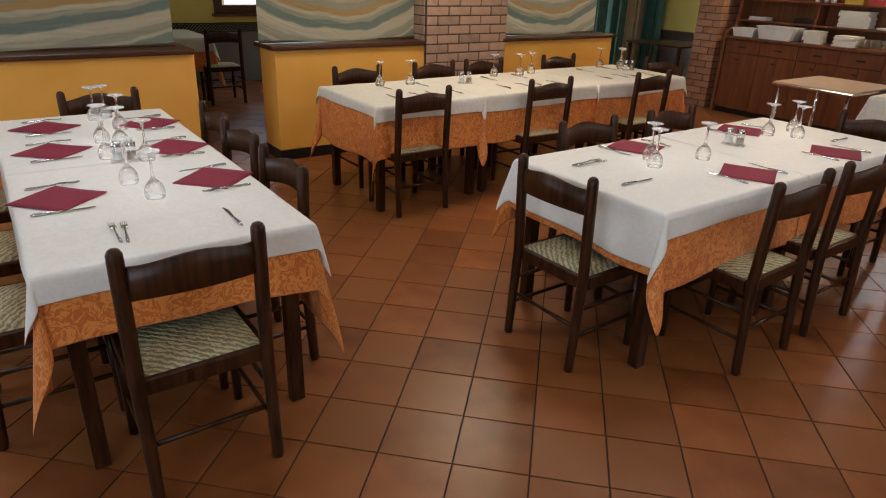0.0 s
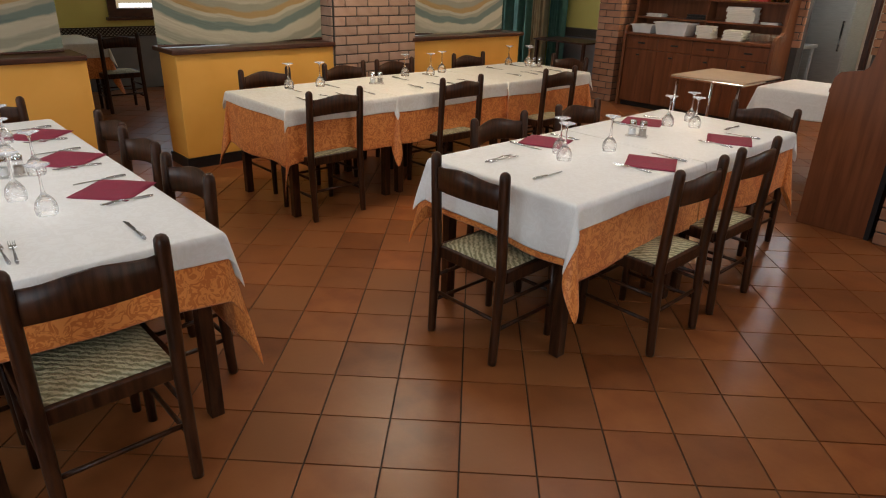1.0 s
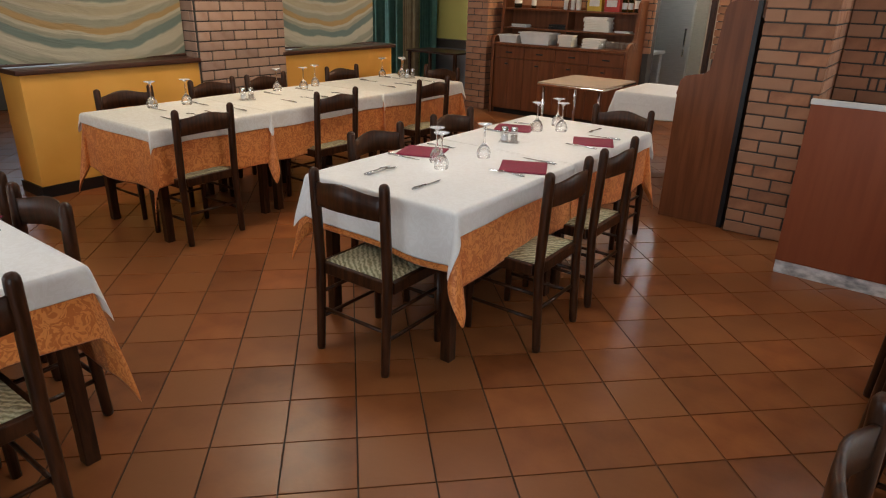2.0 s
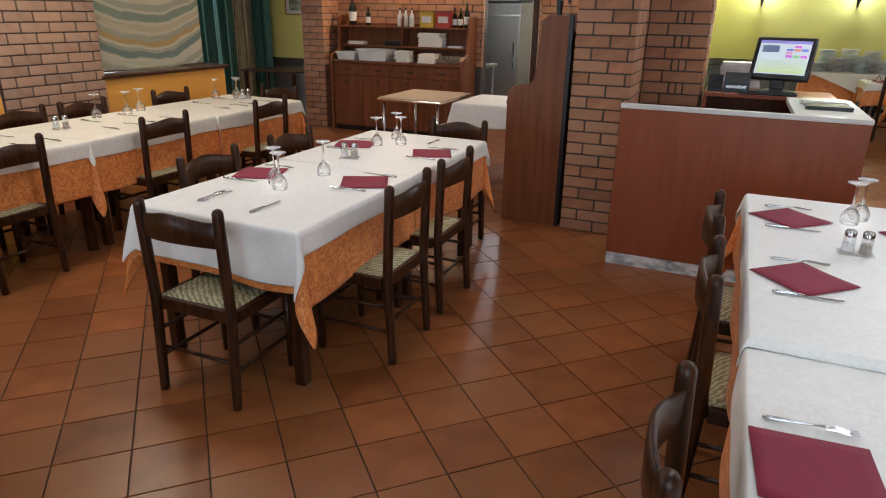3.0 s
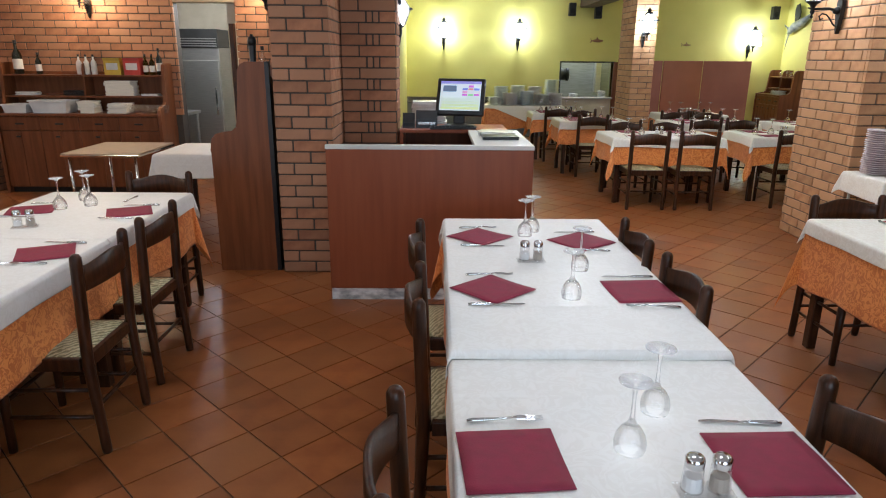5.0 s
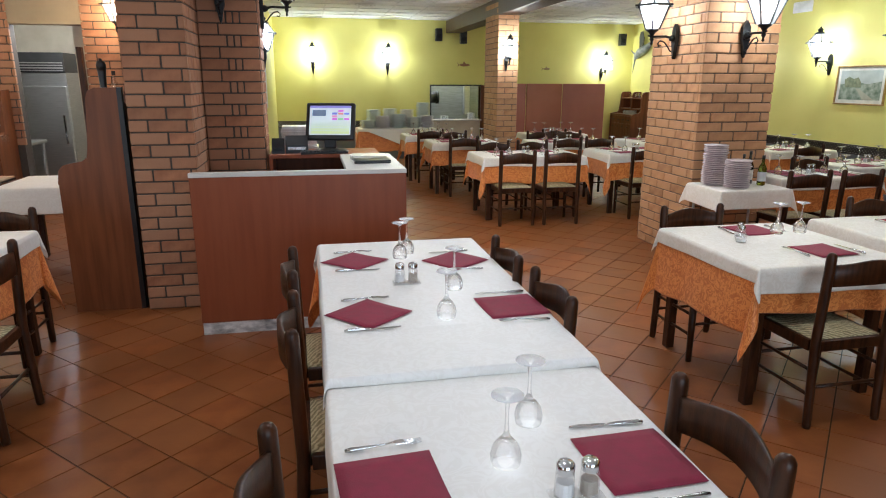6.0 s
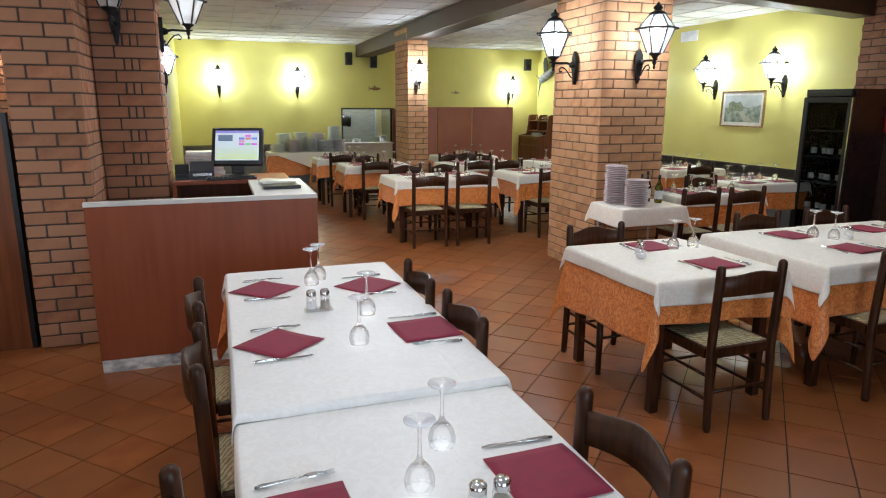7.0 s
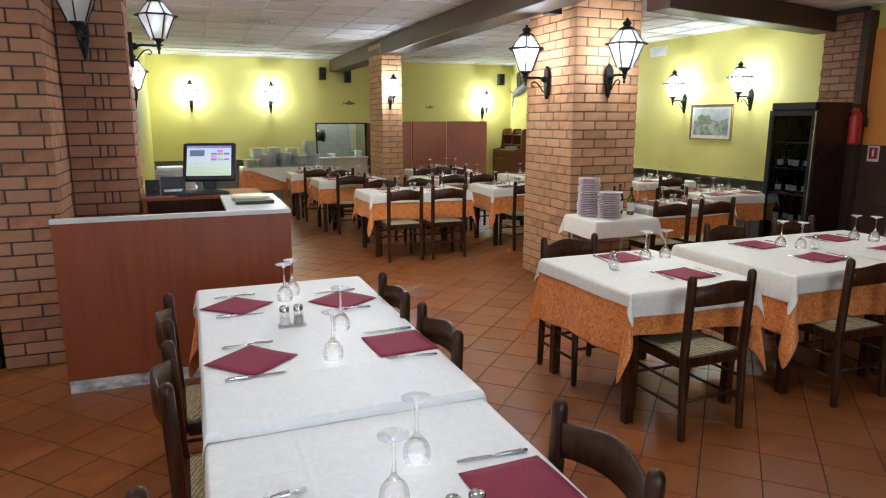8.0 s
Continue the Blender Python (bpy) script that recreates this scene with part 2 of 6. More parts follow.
CURTAIN = mat("green_curtain", (0.045, 0.125, 0.095), 0.8, alt=(0.03, 0.09, 0.07), scale=14, bump=0.2, bscale=300)
LATTICE = mat("lattice_wood", (0.045, 0.03, 0.02), 0.5, scale=20)
LATTICE_BACK = mat("lattice_ground", (0.72, 0.70, 0.60), 0.7, scale=10)
RED = mat("red_enamel", (0.45, 0.02, 0.015), 0.3, scale=8)
RUBBER = mat("white_label", (0.75, 0.75, 0.72), 0.6)
TABLETOP = mat("beige_tabletop", (0.42, 0.30, 0.20), 0.5, alt=(0.36, 0.25, 0.16), scale=12)


def rush_mat():
    m = bpy.data.materials.new("woven_rush")
    m.use_nodes = True
    n, L = m.node_tree.nodes, m.node_tree.links
    b = n["Principled BSDF"]
    b.inputs["Roughness"].default_value = 0.7
    co = n.new("ShaderNodeTexCoord")
    w = n.new("ShaderNodeTexWave")
    w.bands_direction = "DIAGONAL"
    w.inputs["Scale"].default_value, w.inputs["Distortion"].default_value, w.inputs["Detail"].default_value = 18, 5, 2
    w.inputs["Detail Scale"].default_value = 2.5
    L.new(co.outputs["Object"], w.inputs["Vector"])
    r = n.new("ShaderNodeValToRGB")
    r.color_ramp.elements[0].color, r.color_ramp.elements[1].color = (0.22, 0.19, 0.09, 1), (0.55, 0.48, 0.29, 1)
    L.new(w.outputs[0], r.inputs[0])
    L.new(r.outputs[0], b.inputs["Base Color"])
    bp = n.new("ShaderNodeBump")
    bp.inputs["Strength"].default_value, bp.inputs["Distance"].default_value = 0.6, 0.006
    L.new(w.outputs[0], bp.inputs["Height"])
    L.new(bp.outputs[0], b.inputs["Normal"])
    return m


def striped_mat():
    """Sheer cloth with sagging stripes, let through by the light behind it."""
    m = bpy.data.materials.new("striped_voile")
    m.use_nodes = True
    n, L = m.node_tree.nodes, m.node_tree.links
    b = n["Principled BSDF"]
    b.inputs["Roughness"].default_value = 0.8
    co = n.new("ShaderNodeTexCoord")
    sep = n.new("ShaderNodeSeparateXYZ")
    L.new(co.outputs["UV"], sep.inputs[0])
    ns = n.new("ShaderNodeTexNoise")
    ns.inputs["Scale"].default_value, ns.inputs["Detail"].default_value = 2.2, 3
    L.new(co.outputs["UV"], ns.inputs["Vector"])
    a = n.new("ShaderNodeMath")
    a.operation = "MULTIPLY_ADD"
    L.new(ns.outputs[0], a.inputs[0])
    a.inputs[1].default_value = 0.13
    L.new(sep.outputs[1], a.inputs[2])
    s = n.new("ShaderNodeMath")
    s.operation = "MULTIPLY"
    L.new(a.outputs[0], s.inputs[0])
    s.inputs[1].default_value = 1.55
    f = n.new("ShaderNodeMath")
    f.operation = "FRACT"
    L.new(s.outputs[0], f.inputs[0])
    r = n.new("ShaderNodeValToRGB")
    cr = r.color_ramp
    cream, grey, ochre, teal = (0.56, 0.50, 0.36), (0.38, 0.355, 0.255), (0.48, 0.31, 0.13), (0.19, 0.235, 0.195)
    bands = [(0.0, 0.08, cream), (0.11, 0.19, grey), (0.215, 0.235, cream), (0.26, 0.36, (0.24, 0.28, 0.21)), (0.385, 0.41, cream), (0.43, 0.51, (0.50, 0.42, 0.27)), (0.535, 0.555, cream), (0.58, 0.645, grey),
             (0.67, 0.735, ochre), (0.75, 0.78, cream), (0.80, 0.835, grey), (0.855, 0.94, teal), (0.965, 1.0, cream)]
    cols = [(p, c) for lo, hi, c in bands for p in (lo, hi)]
    cr.elements[0].position, cr.elements[0].color = cols[0][0], (*cols[0][1], 1)
    cr.elements[1].position, cr.elements[1].color = cols[-1][0], (*cols[-1][1], 1)
    for p, c in cols[1:-1]:
        cr.elements.new(p).color = (*c, 1)
    L.new(f.outputs[0], r.inputs[0])
    L.new(r.outputs[0], b.inputs["Base Color"])
    crease = n.new("ShaderNodeTexNoise")
    crease.inputs["Scale"].default_value, crease.inputs["Detail"].default_value, crease.inputs["Distortion"].default_value = 1.0, 4, 0.6
    wide = n.new("ShaderNodeMapping")
    wide.inputs["Scale"].default_value = (2.2, 16, 1)
    L.new(co.outputs["UV"], wide.inputs[0])
    L.new(wide.outputs[0], crease.inputs["Vector"])
    fold = n.new("ShaderNodeBump")
    fold.inputs["Strength"].default_value, fold.inputs["Distance"].default_value = 0.7, 0.03
    L.new(crease.outputs[0], fold.inputs["Height"])
    L.new(fold.outputs[0], b.inputs["Normal"])
    tr = n.new("ShaderNodeBsdfTranslucent")
    L.new(r.outputs[0], tr.inputs["Color"])
    mx = n.new("ShaderNodeMixShader")
    mx.inputs[0].default_value = 0.3
    L.new(b.outputs[0], mx.inputs[1])
    L.new(tr.outputs[0], mx.inputs[2])
    L.new(mx.outputs[0], n["Material Output"].inputs["Surface"])
    return m


def hazed_glass(haze):
    m = glassy("lantern_glass", (1, 1, 1), 0.15, 1.1)
    n, L = m.node_tree.nodes, m.node_tree.links
    t = n.new("ShaderNodeBsdfTranslucent")
    t.inputs["Color"].default_value = (0.95, 0.95, 0.93, 1)
    mx = n.new("ShaderNodeMixShader")
    mx.inputs[0].default_value = haze
    L.new(n["Principled BSDF"].outputs[0], mx.inputs[1])
    L.new(t.outputs[0], mx.inputs[2])
    L.new(mx.outputs[0], n["Material Output"].inputs["Surface"])
    return m


# white haze in the clear panes imitates the glare round a lit bulb
LANTERN_GLASS = hazed_glass(0.10)
MILK_GLASS = hazed_glass(0.32)
RUSH = rush_mat()
VOILE = striped_mat()


# ---- mesh helpers ----
def part(name, bm, material, parent=None, label="", smooth=False, at=None):
    me = bpy.data.meshes.new(name)
    bm.to_mesh(me)
    bm.free()
    me.materials.append(material)
    if smooth:
        for p in me.polygons:
            p.use_smooth = True
    ob = new(name, me)
    if parent:
        ob.parent = parent
    if at is not None:
        ob.location = at
    if label:
        tagged(ob, label)
    return ob


def empty(name, x, y, z=0.0, rz=0.0, label="", category="", group="", kind=""):
    ob = new(name)
    ob.empty_display_size = 0.1
    ob.matrix_basis = pose(x, y, z, 0, 0, rz)
    return tagged(ob, label, category, group, kind)


def box(x0, x1, y0, y1, z0, z1, bevel=0.0, bm=None):
    own = bmesh.new()
    bmesh.ops.create_cube(own, size=1, matrix=Matrix.LocRotScale(((x0 + x1) / 2, (y0 + y1) / 2, (z0 + z1) / 2), None, (x1 - x0, y1 - y0, z1 - z0)))
    if bevel:
        bmesh.ops.bevel(own, geom=own.edges[:], offset=bevel, segments=2, affect="EDGES", profile=0.5)
    return own if bm is None else merge(bm, own)


def merge(bm, other, m=None):
    me = bpy.data.meshes.new("tmp")
    if m is not None:
        bmesh.ops.transform(other, matrix=m, verts=other.verts[:])
    other.to_mesh(me)
    other.free()
    bm.from_mesh(me)
    bpy.data.meshes.remove(me)
    return bm


def lathe(profile, seg=20, bm=None, x=0.0, y=0.0, z=0.0):
    """Turned shape from (radius, height) pairs."""
    bm = bm or bmesh.new()
    rings = []
    for r, h in profile:
        if r < 1e-5:
            rings.append([bm.verts.new((x, y, z + h))])
        else:
            rings.append([bm.verts.new((x + r * math.cos(2 * math.pi * k / seg), y + r * math.sin(2 * math.pi * k / seg), z + h)) for k in range(seg)])
    for a, b in zip(rings, rings[1:]):
        for k in range(seg):
            q = (k + 1) % seg
            if len(a) == 1 and len(b) == 1:
                continue
            if len(a) == 1:
                bm.faces.new((a[0], b[q], b[k]))
            elif len(b) == 1:
                bm.faces.new((a[k], a[q], b[0]))
            else:
                bm.faces.new((a[k], a[q], b[q], b[k]))
    return bm


def tube(points, radius, seg=10, bm=None):
    """A round bar through points; radius is one number or one for each point."""
    bm = bm or bmesh.new()
    pts = [Vector(p) for p in points]
    rad = radius if isinstance(radius, (list, tuple)) else [radius] * len(pts)
    rings = []
    for k, p in enumerate(pts):
        d = (pts[min(k + 1, len(pts) - 1)] - pts[max(k - 1, 0)]).normalized()
        side = d.cross(Vector((0, 0, 1)) if abs(d.z) < 0.9 else Vector((1, 0, 0))).normalized()
        up = side.cross(d)
        rings.append([bm.verts.new(p + rad[k] * (math.cos(2 * math.pi * j / seg) * side + math.sin(2 * math.pi * j / seg) * up)) for j in range(seg)])
    for a, b in zip(rings, rings[1:]):
        for j in range(seg):
            q = (j + 1) % seg
            bm.faces.new((a[j], b[j], b[q], a[q]))
    bm.faces.new(rings[0])
    bm.faces.new(rings[-1][::-1])
    return bm


def prism(outline, lo, hi, axis="y"):
    """A flat outline of (u, z) pairs given thickness along y, or along x."""
    bm = bmesh.new()
    put = (lambda u, z, w: (u, w, z)) if axis == "y" else (lambda u, z, w: (w, u, z))
    a = [bm.verts.new(put(u, z, lo)) for u, z in outline]
    b = [bm.verts.new(put(u, z, hi)) for u, z in outline]
    bm.faces.new(a)
    bm.faces.new(b[::-1])
    for k in range(len(a)):
        q = (k + 1) % len(a)
        bm.faces.new((a[k], b[k], b[q], a[q]))
    bmesh.ops.recalc_face_normals(bm, faces=bm.faces[:])
    return bm


def setting(name, bm, material, label, category, smooth=False):
    return tagged(part(name, bm, material, None, label, smooth), label, category, kind="structure")


# ---- room shell ----
CEILING = 2.96
BACK, FAR, RIGHT, LEFT = -2.6, 14.71, 8.135, -9.45
HALL = 8.75
floor = setting("floor", box(LEFT - 0.2, RIGHT + 0.2, BACK - 0.2, FAR + 0.2, -0.12, -0.006), GROUT, "terracotta tile floor laid diagonally with dark joints", "floor")
ceiling = setting("ceiling", box(LEFT - 0.2, RIGHT + 0.2, BACK - 0.2, FAR + 0.2, CEILING + 0.005, CEILING + 0.15), CEIL, "white suspended ceiling of square mineral panels", "ceiling")
rails = bmesh.new()
for k in range(31):
    x = LEFT + 0.3 + 0.6 * k
    if x < RIGHT:
        box(x - 0.012, x + 0.012, BACK, FAR, CEILING - 0.004, CEILING + 0.01, bm=rails)
    y = BACK + 0.3 + 0.6 * k
    if y < FAR:
        box(LEFT, RIGHT, y - 0.012, y + 0.012, CEILING - 0.006, CEILING + 0.008, bm=rails)
setting("ceiling_trim", rails, RAIL, "thin white metal rails of the suspended ceiling", "ceiling grid")


def wall_with_holes(name, axis, at, thick, lo, hi, holes, material, label):
    """A wall along x (axis "x", at y) or along y, with openings (from, to, bottom, top)."""
    bm = bmesh.new()
    cuts = sorted(holes)
    spans, pos = [], lo
    for a, b, z0, z1 in cuts:
        spans += [(pos, a, 0, CEILING), (a, b, 0, z0), (a, b, z1, CEILING)]
        pos = b
    spans.append((pos, hi, 0, CEILING))
    for a, b, z0, z1 in spans:
        if b - a > 1e-4 and z1 - z0 > 1e-4:
            if axis == "x":
                box(a, b, at, at + thick, z0, z1, bm=bm)
            else:
                box(at, at + thick, a, b, z0, z1, bm=bm)
    return setting(name, bm, material, label, "wall")


HATCH = (3.363, 4.493, 0.857, 1.583)
wall_with_holes("wall_far", "x", FAR, 0.18, 0.02, RIGHT + 0.2, [HATCH], YELLOW, "bright yellow plaster wall with a serving hatch")
wall_with_holes("wall_right", "y", RIGHT, 0.2, BACK, FAR, [], YELLOW, "bright yellow plaster wall hung with lanterns")
wall_with_holes("wall_back", "x", BACK - 0.2, 0.2, LEFT, RIGHT, [(-5.2, -2.6, 0.6, 2.5), (0.2, 2.8, 0.6, 2.5)], PLAIN, "plain plaster wall with two large windows")
wall_with_holes("wall_left", "y", LEFT - 0.2, 0.2, BACK, 9.4, [(3.15, 4.88, 1.03, 2.53), (6.88, 8.52, 1.03, 2.53)], YELLOW, "yellow plaster wall with two windows")
wall_with_holes("wall_alcove", "x", 9.2, 0.2, LEFT, -5.2, [], YELLOW, "yellow plaster wall behind a green curtain")
wall_with_holes("wall_kitchen_side", "y", -0.18, 0.2, HALL + 0.2, FAR + 0.2, [], YELLOW, "yellow plaster wall between kitchen and dining room")
wall_with_holes("wall_kitchen_back", "x", 11.4, 0.2, -5.2, -0.19, [], CREAM_TILE, "cream tiled kitchen wall")
wall_with_holes("wall_hatch_room", "x", FAR + 1.8, 0.2, 1.5, 6.0, [], CREAM_TILE, "tiled wall of the room behind the hatch")
setting("floor_hatch_room", box(1.5, 6.0, FAR + 0.19, FAR + 1.8, -0.1, 0.0), GROUT, "dark floor behind the hatch", "floor")
setting("ceiling_hatch_room", box(1.5, 6.0, FAR + 0.19, FAR + 1.8, 2.5, 2.6), CEIL, "pale ceiling behind the hatch", "ceiling")
for x in (1.4, 6.0):
    setting("wall_hatch_side", box(x, x + 0.1, FAR + 0.19, FAR + 1.8, 0, 2.5), CREAM_TILE, "tiled side wall behind the hatch", "wall")

# grey painted dado with a lattice border along the yellow walls
def dado(name, axis, at, lo, hi, top=0.97, out=-1):
    t = 0.012 * out
    a, b = sorted((at, at + t))
    g = box(lo, hi, a, b, 0, top - 0.13) if axis == "x" else box(a, b, lo, hi, 0, top - 0.13)
    d = setting(name, g, GREY, "grey painted dado below a lattice border", "dado")
    a2, b2 = sorted((at, at + t * 0.8))
    s = box(lo, hi, a2, b2, top - 0.13, top) if axis == "x" else box(a2, b2, lo, hi, top - 0.13, top)
    part("border_ground", s, LATTICE_BACK, d, "pale strip behind the lattice")
    bm = bmesh.new()
    a3, b3 = sorted((at + t * 0.8, at + t * 2.6))
    def bar(u0, u1, z0, z1):
        box(u0, u1, a3, b3, z0, z1, bm=bm) if axis == "x" else box(a3, b3, u0, u1, z0, z1, bm=bm)
    bar(lo, hi, top - 0.13, top - 0.115)
    bar(lo, hi, top - 0.015, top)
    u, w = lo, 0.05
    mid = (a3 + b3) / 2
    while u < hi - 0.10:
        for s0, s1 in ((top - 0.11, top - 0.02), (top - 0.02, top - 0.11)):
            p, q = Vector((u, s0)), Vector((u + 0.10, s1))
            nrm = Vector((-(q - p).y, (q - p).x)).normalized() * 0.0058
            vs = []
            for w0 in (a3 + 0.001, b3 - 0.001):
                for c in (p + nrm, q + nrm, q - nrm, p - nrm):
                    vs.append(bm.verts.new((c.x, w0, c.y) if axis == "x" else (w0, c.x, c.y)))
            bm.faces.new(vs[:4])
            bm.faces.new(vs[4:][::-1])
            for k in range(4):
                bm.faces.new((vs[k], vs[(k + 1) % 4], vs[4 + (k + 1) % 4], vs[4 + k]))
        u += w
    part("lattice", bm, LATTICE, d, "dark brown diamond lattice strip")
    return d


dado("trim_far", "x", FAR, 0.03, HATCH[0] - 0.05, 0.845)
dado("trim_right", "y", RIGHT, 6.2, FAR - 0.1, 0.845)
dado("trim_left", "y", LEFT, 0.0, 9.1, 0.845, 1)
dado("trim_alcove", "x", 9.2, -6.6, -5.25, 0.89)

# windows of the far left wall and of the wall behind
def window(name, axis, at, a, b, z0, z1, material, label):
    w = empty(name, 0, 0, 0, 0, label, "window", kind="structure")
    bm = bmesh.new()
    for u0, u1, v0, v1 in ((a - 0.06, a + 0.05, z0 - 0.06, z1 + 0.06), (b - 0.05, b + 0.06, z0 - 0.06, z1 + 0.06), (a + 0.05, b - 0.05, z1 - 0.05, z1 + 0.06), (a + 0.05, b - 0.05, z0 - 0.06, z0 + 0.05), ((a + b) / 2 - 0.03, (a + b) / 2 + 0.03, z0 + 0.05, z1 - 0.05)):
        if axis == "y":
            box(at - 0.06, at + 0.03, u0, u1, v0, v1, bm=bm)
        else:
            box(u0, u1, at - 0.06, at + 0.03, v0, v1, bm=bm)
    part("window_frame", bm, material, w, "reddish-brown wooden frame")
    if axis == "y":
        p = part("pane", box(at - 0.03, at - 0.025, a, b, z0, z1), PANE, w, "clear window glass")
        part("window_sill", box(at - 0.02, at + 0.09, a - 0.1, b + 0.1, z0 - 0.1, z0 - 0.062), material, w)
    else:
        p = part("pane", box(a, b, at - 0.03, at - 0.025, z0, z1), PANE, w, "clear window glass")
    p.visible_shadow = False
    return w


window("window_1", "y", LEFT, 3.15, 4.88, 1.03, 2.53, RAILW, "wooden window in the yellow wall")
window("window_2", "y", LEFT, 6.88, 8.52, 1.03, 2.53, RAILW, "wooden window in the yellow wall")
window("window_3", "x", BACK, -5.2, -2.6, 0.6, 2.5, RAILW, "large wooden window behind the dining tables")
window("window_4", "x", BACK, 0.2, 2.8, 0.6, 2.5, RAILW, "large wooden window behind the dining tables")

# ---- parapets with draped cloth ----
PX = -5.05
def parapet(name, y0, y1):
    p = setting(name, box(PX - 0.36, PX, y0, y1, 0.09, 0.965, 0.006), ORANGE, "low orange plastered partition wall with a dark wooden cap", "partition")
    part("cap", box(PX - 0.40, PX + 0.04, y0 - 0.04, y1 + (0.0 if y1 < 6 else 0.04), 0.965, 1.005, 0.008), RAILW, p, "polished dark wooden cap")
    part("baseboard", box(PX - 0.37, PX + 0.012, y0 - 0.012, y1 + 0.012, 0.0, 0.09), BLACK, p, "black skirting")
    return p


parapet("wall_parapet_left", -2.4, 1.60)
parapet("wall_parapet_middle", 2.27, 3.80)
parapet("wall_parapet_right", 4.80, 6.50)


def drape(y0, y1, top=2.45):
    """A sheer striped cloth stretched over a rod, its hem sagging onto the cap."""
    bm = bmesh.new()
    uv = bm.loops.layers.uv.new("UVMap")
    nu, nv = 36, 30
    grid = []
    for i in range(nu + 1):
        u = i / nu
        sag = 4 * u * (1 - u)
        row = []
        for j in range(nv + 1):
            v = j / nv
            z = 1.008 + (top - 1.008) * v + 0.03 * (1 - sag) * (1 - v)
            x = PX - 0.17 + 0.05 * sag * math.sin(3.1 * v) + 0.012 * math.sin(14 * v + 2 * sag) * sag
            row.append((bm.verts.new((x, y0 + (y1 - y0) * u, z)), (u * (y1 - y0), (z - 1.0) - 0.20 * (1 - sag))))
        grid.append(row)
    for i in range(nu):
        for j in range(nv):
            q = (grid[i][j], grid[i + 1][j], grid[i + 1][j + 1], grid[i][j + 1])
            f = bm.faces.new([c[0] for c in q])
            f.smooth = True
            for lp, c in zip(f.loops, q):
                lp[uv].uv = (c[1][0], -c[1][1])
    ob = part("drape", bm, VOILE, None, "", True)
    tagged(ob, "sheer striped cloth in green, beige and ochre hung above the partition", "drape", "drapes above the partition")
    part("rod", tube([(PX - 0.17, y0 - 0.05, top), (PX - 0.17, y1 + 0.05, top)], 0.012), RAILW, ob, "dark wooden rod")
    part("hem_bar", tube([(PX - 0.17, y0, 1.02), (PX - 0.17, y1, 1.02)], 0.010), RAILW, ob, "dark rod in the hem")
    return ob


drape(-2.35, 1.50)
drape(2.20, 3.78)
drape(4.82, 6.35)

# beams and ceiling fittings
bm = box(-0.17, 0.17, -8.0, 9.1, 0, 0.255, 0.01)
b1 = setting("trim_beam", bm, BEAMW, "dark brown boxed ceiling beam", "beam")
b1.matrix_basis = pose(3.86, 5.6, 2.70, 0, 0, 0)
b2 = setting("trim_beam_cross", box(0.13, 3.28, -0.14, 0.14, 0, 0.24, 0.01), BEAMW, "dark brown boxed ceiling beam", "beam")
b2.matrix_basis = pose(4.86, 5.50, 2.715, 0, 0, 12.6)


def diffuser(x, y):
    d = empty("ceiling_vent", x, y, CEILING - 0.004, 0, "round white ceiling air diffuser with concentric rings", "air vent", "ceiling vents")
    for k, r in enumerate((0.20, 0.14, 0.08)):
        part("ring", lathe([(r, 0), (r - 0.015, -0.02 - 0.006 * k), (r - 0.045, -0.014 - 0.006 * k), (r - 0.04, 0)], 28), RAIL, d, "", True)
    part("core", lathe([(0, -0.02), (0.03, -0.018), (0.03, 0)], 20), BLACK, d, "dark centre")
    return d


for x, y in ((1.74, 9.44), (1.73, 11.98), (5.55, 11.1), (6.6, 8.7), (5.4, 13.3), (-1.5, 6.5), (-1.6, 2.5)):
    diffuser(x, y)


def ceiling_light(x, y):
    c = empty("ceiling_light", x, y, CEILING, 0, "unseen square ceiling light panel added for overhead light, lit", "ceiling light", "ceiling lights")
    for x0, x1, y0, y1 in ((-0.3, 0.3, -0.3, -0.27), (-0.3, 0.3, 0.27, 0.3), (-0.3, -0.27, -0.27, 0.27), (0.27, 0.3, -0.27, 0.27)):
        part("frame_bar", box(x0, x1, y0, y1, -0.02, -0.008), RAIL, c)
    part("diffuser", box(-0.27, 0.27, -0.27, 0.27, -0.012, -0.009), glow("lit_diffuser", (0.95, 0.94, 0.9), 1.5), c, "opal diffuser")
    return c


for px, py, pw, pc in PANELS:
    ceiling_light(px, py)


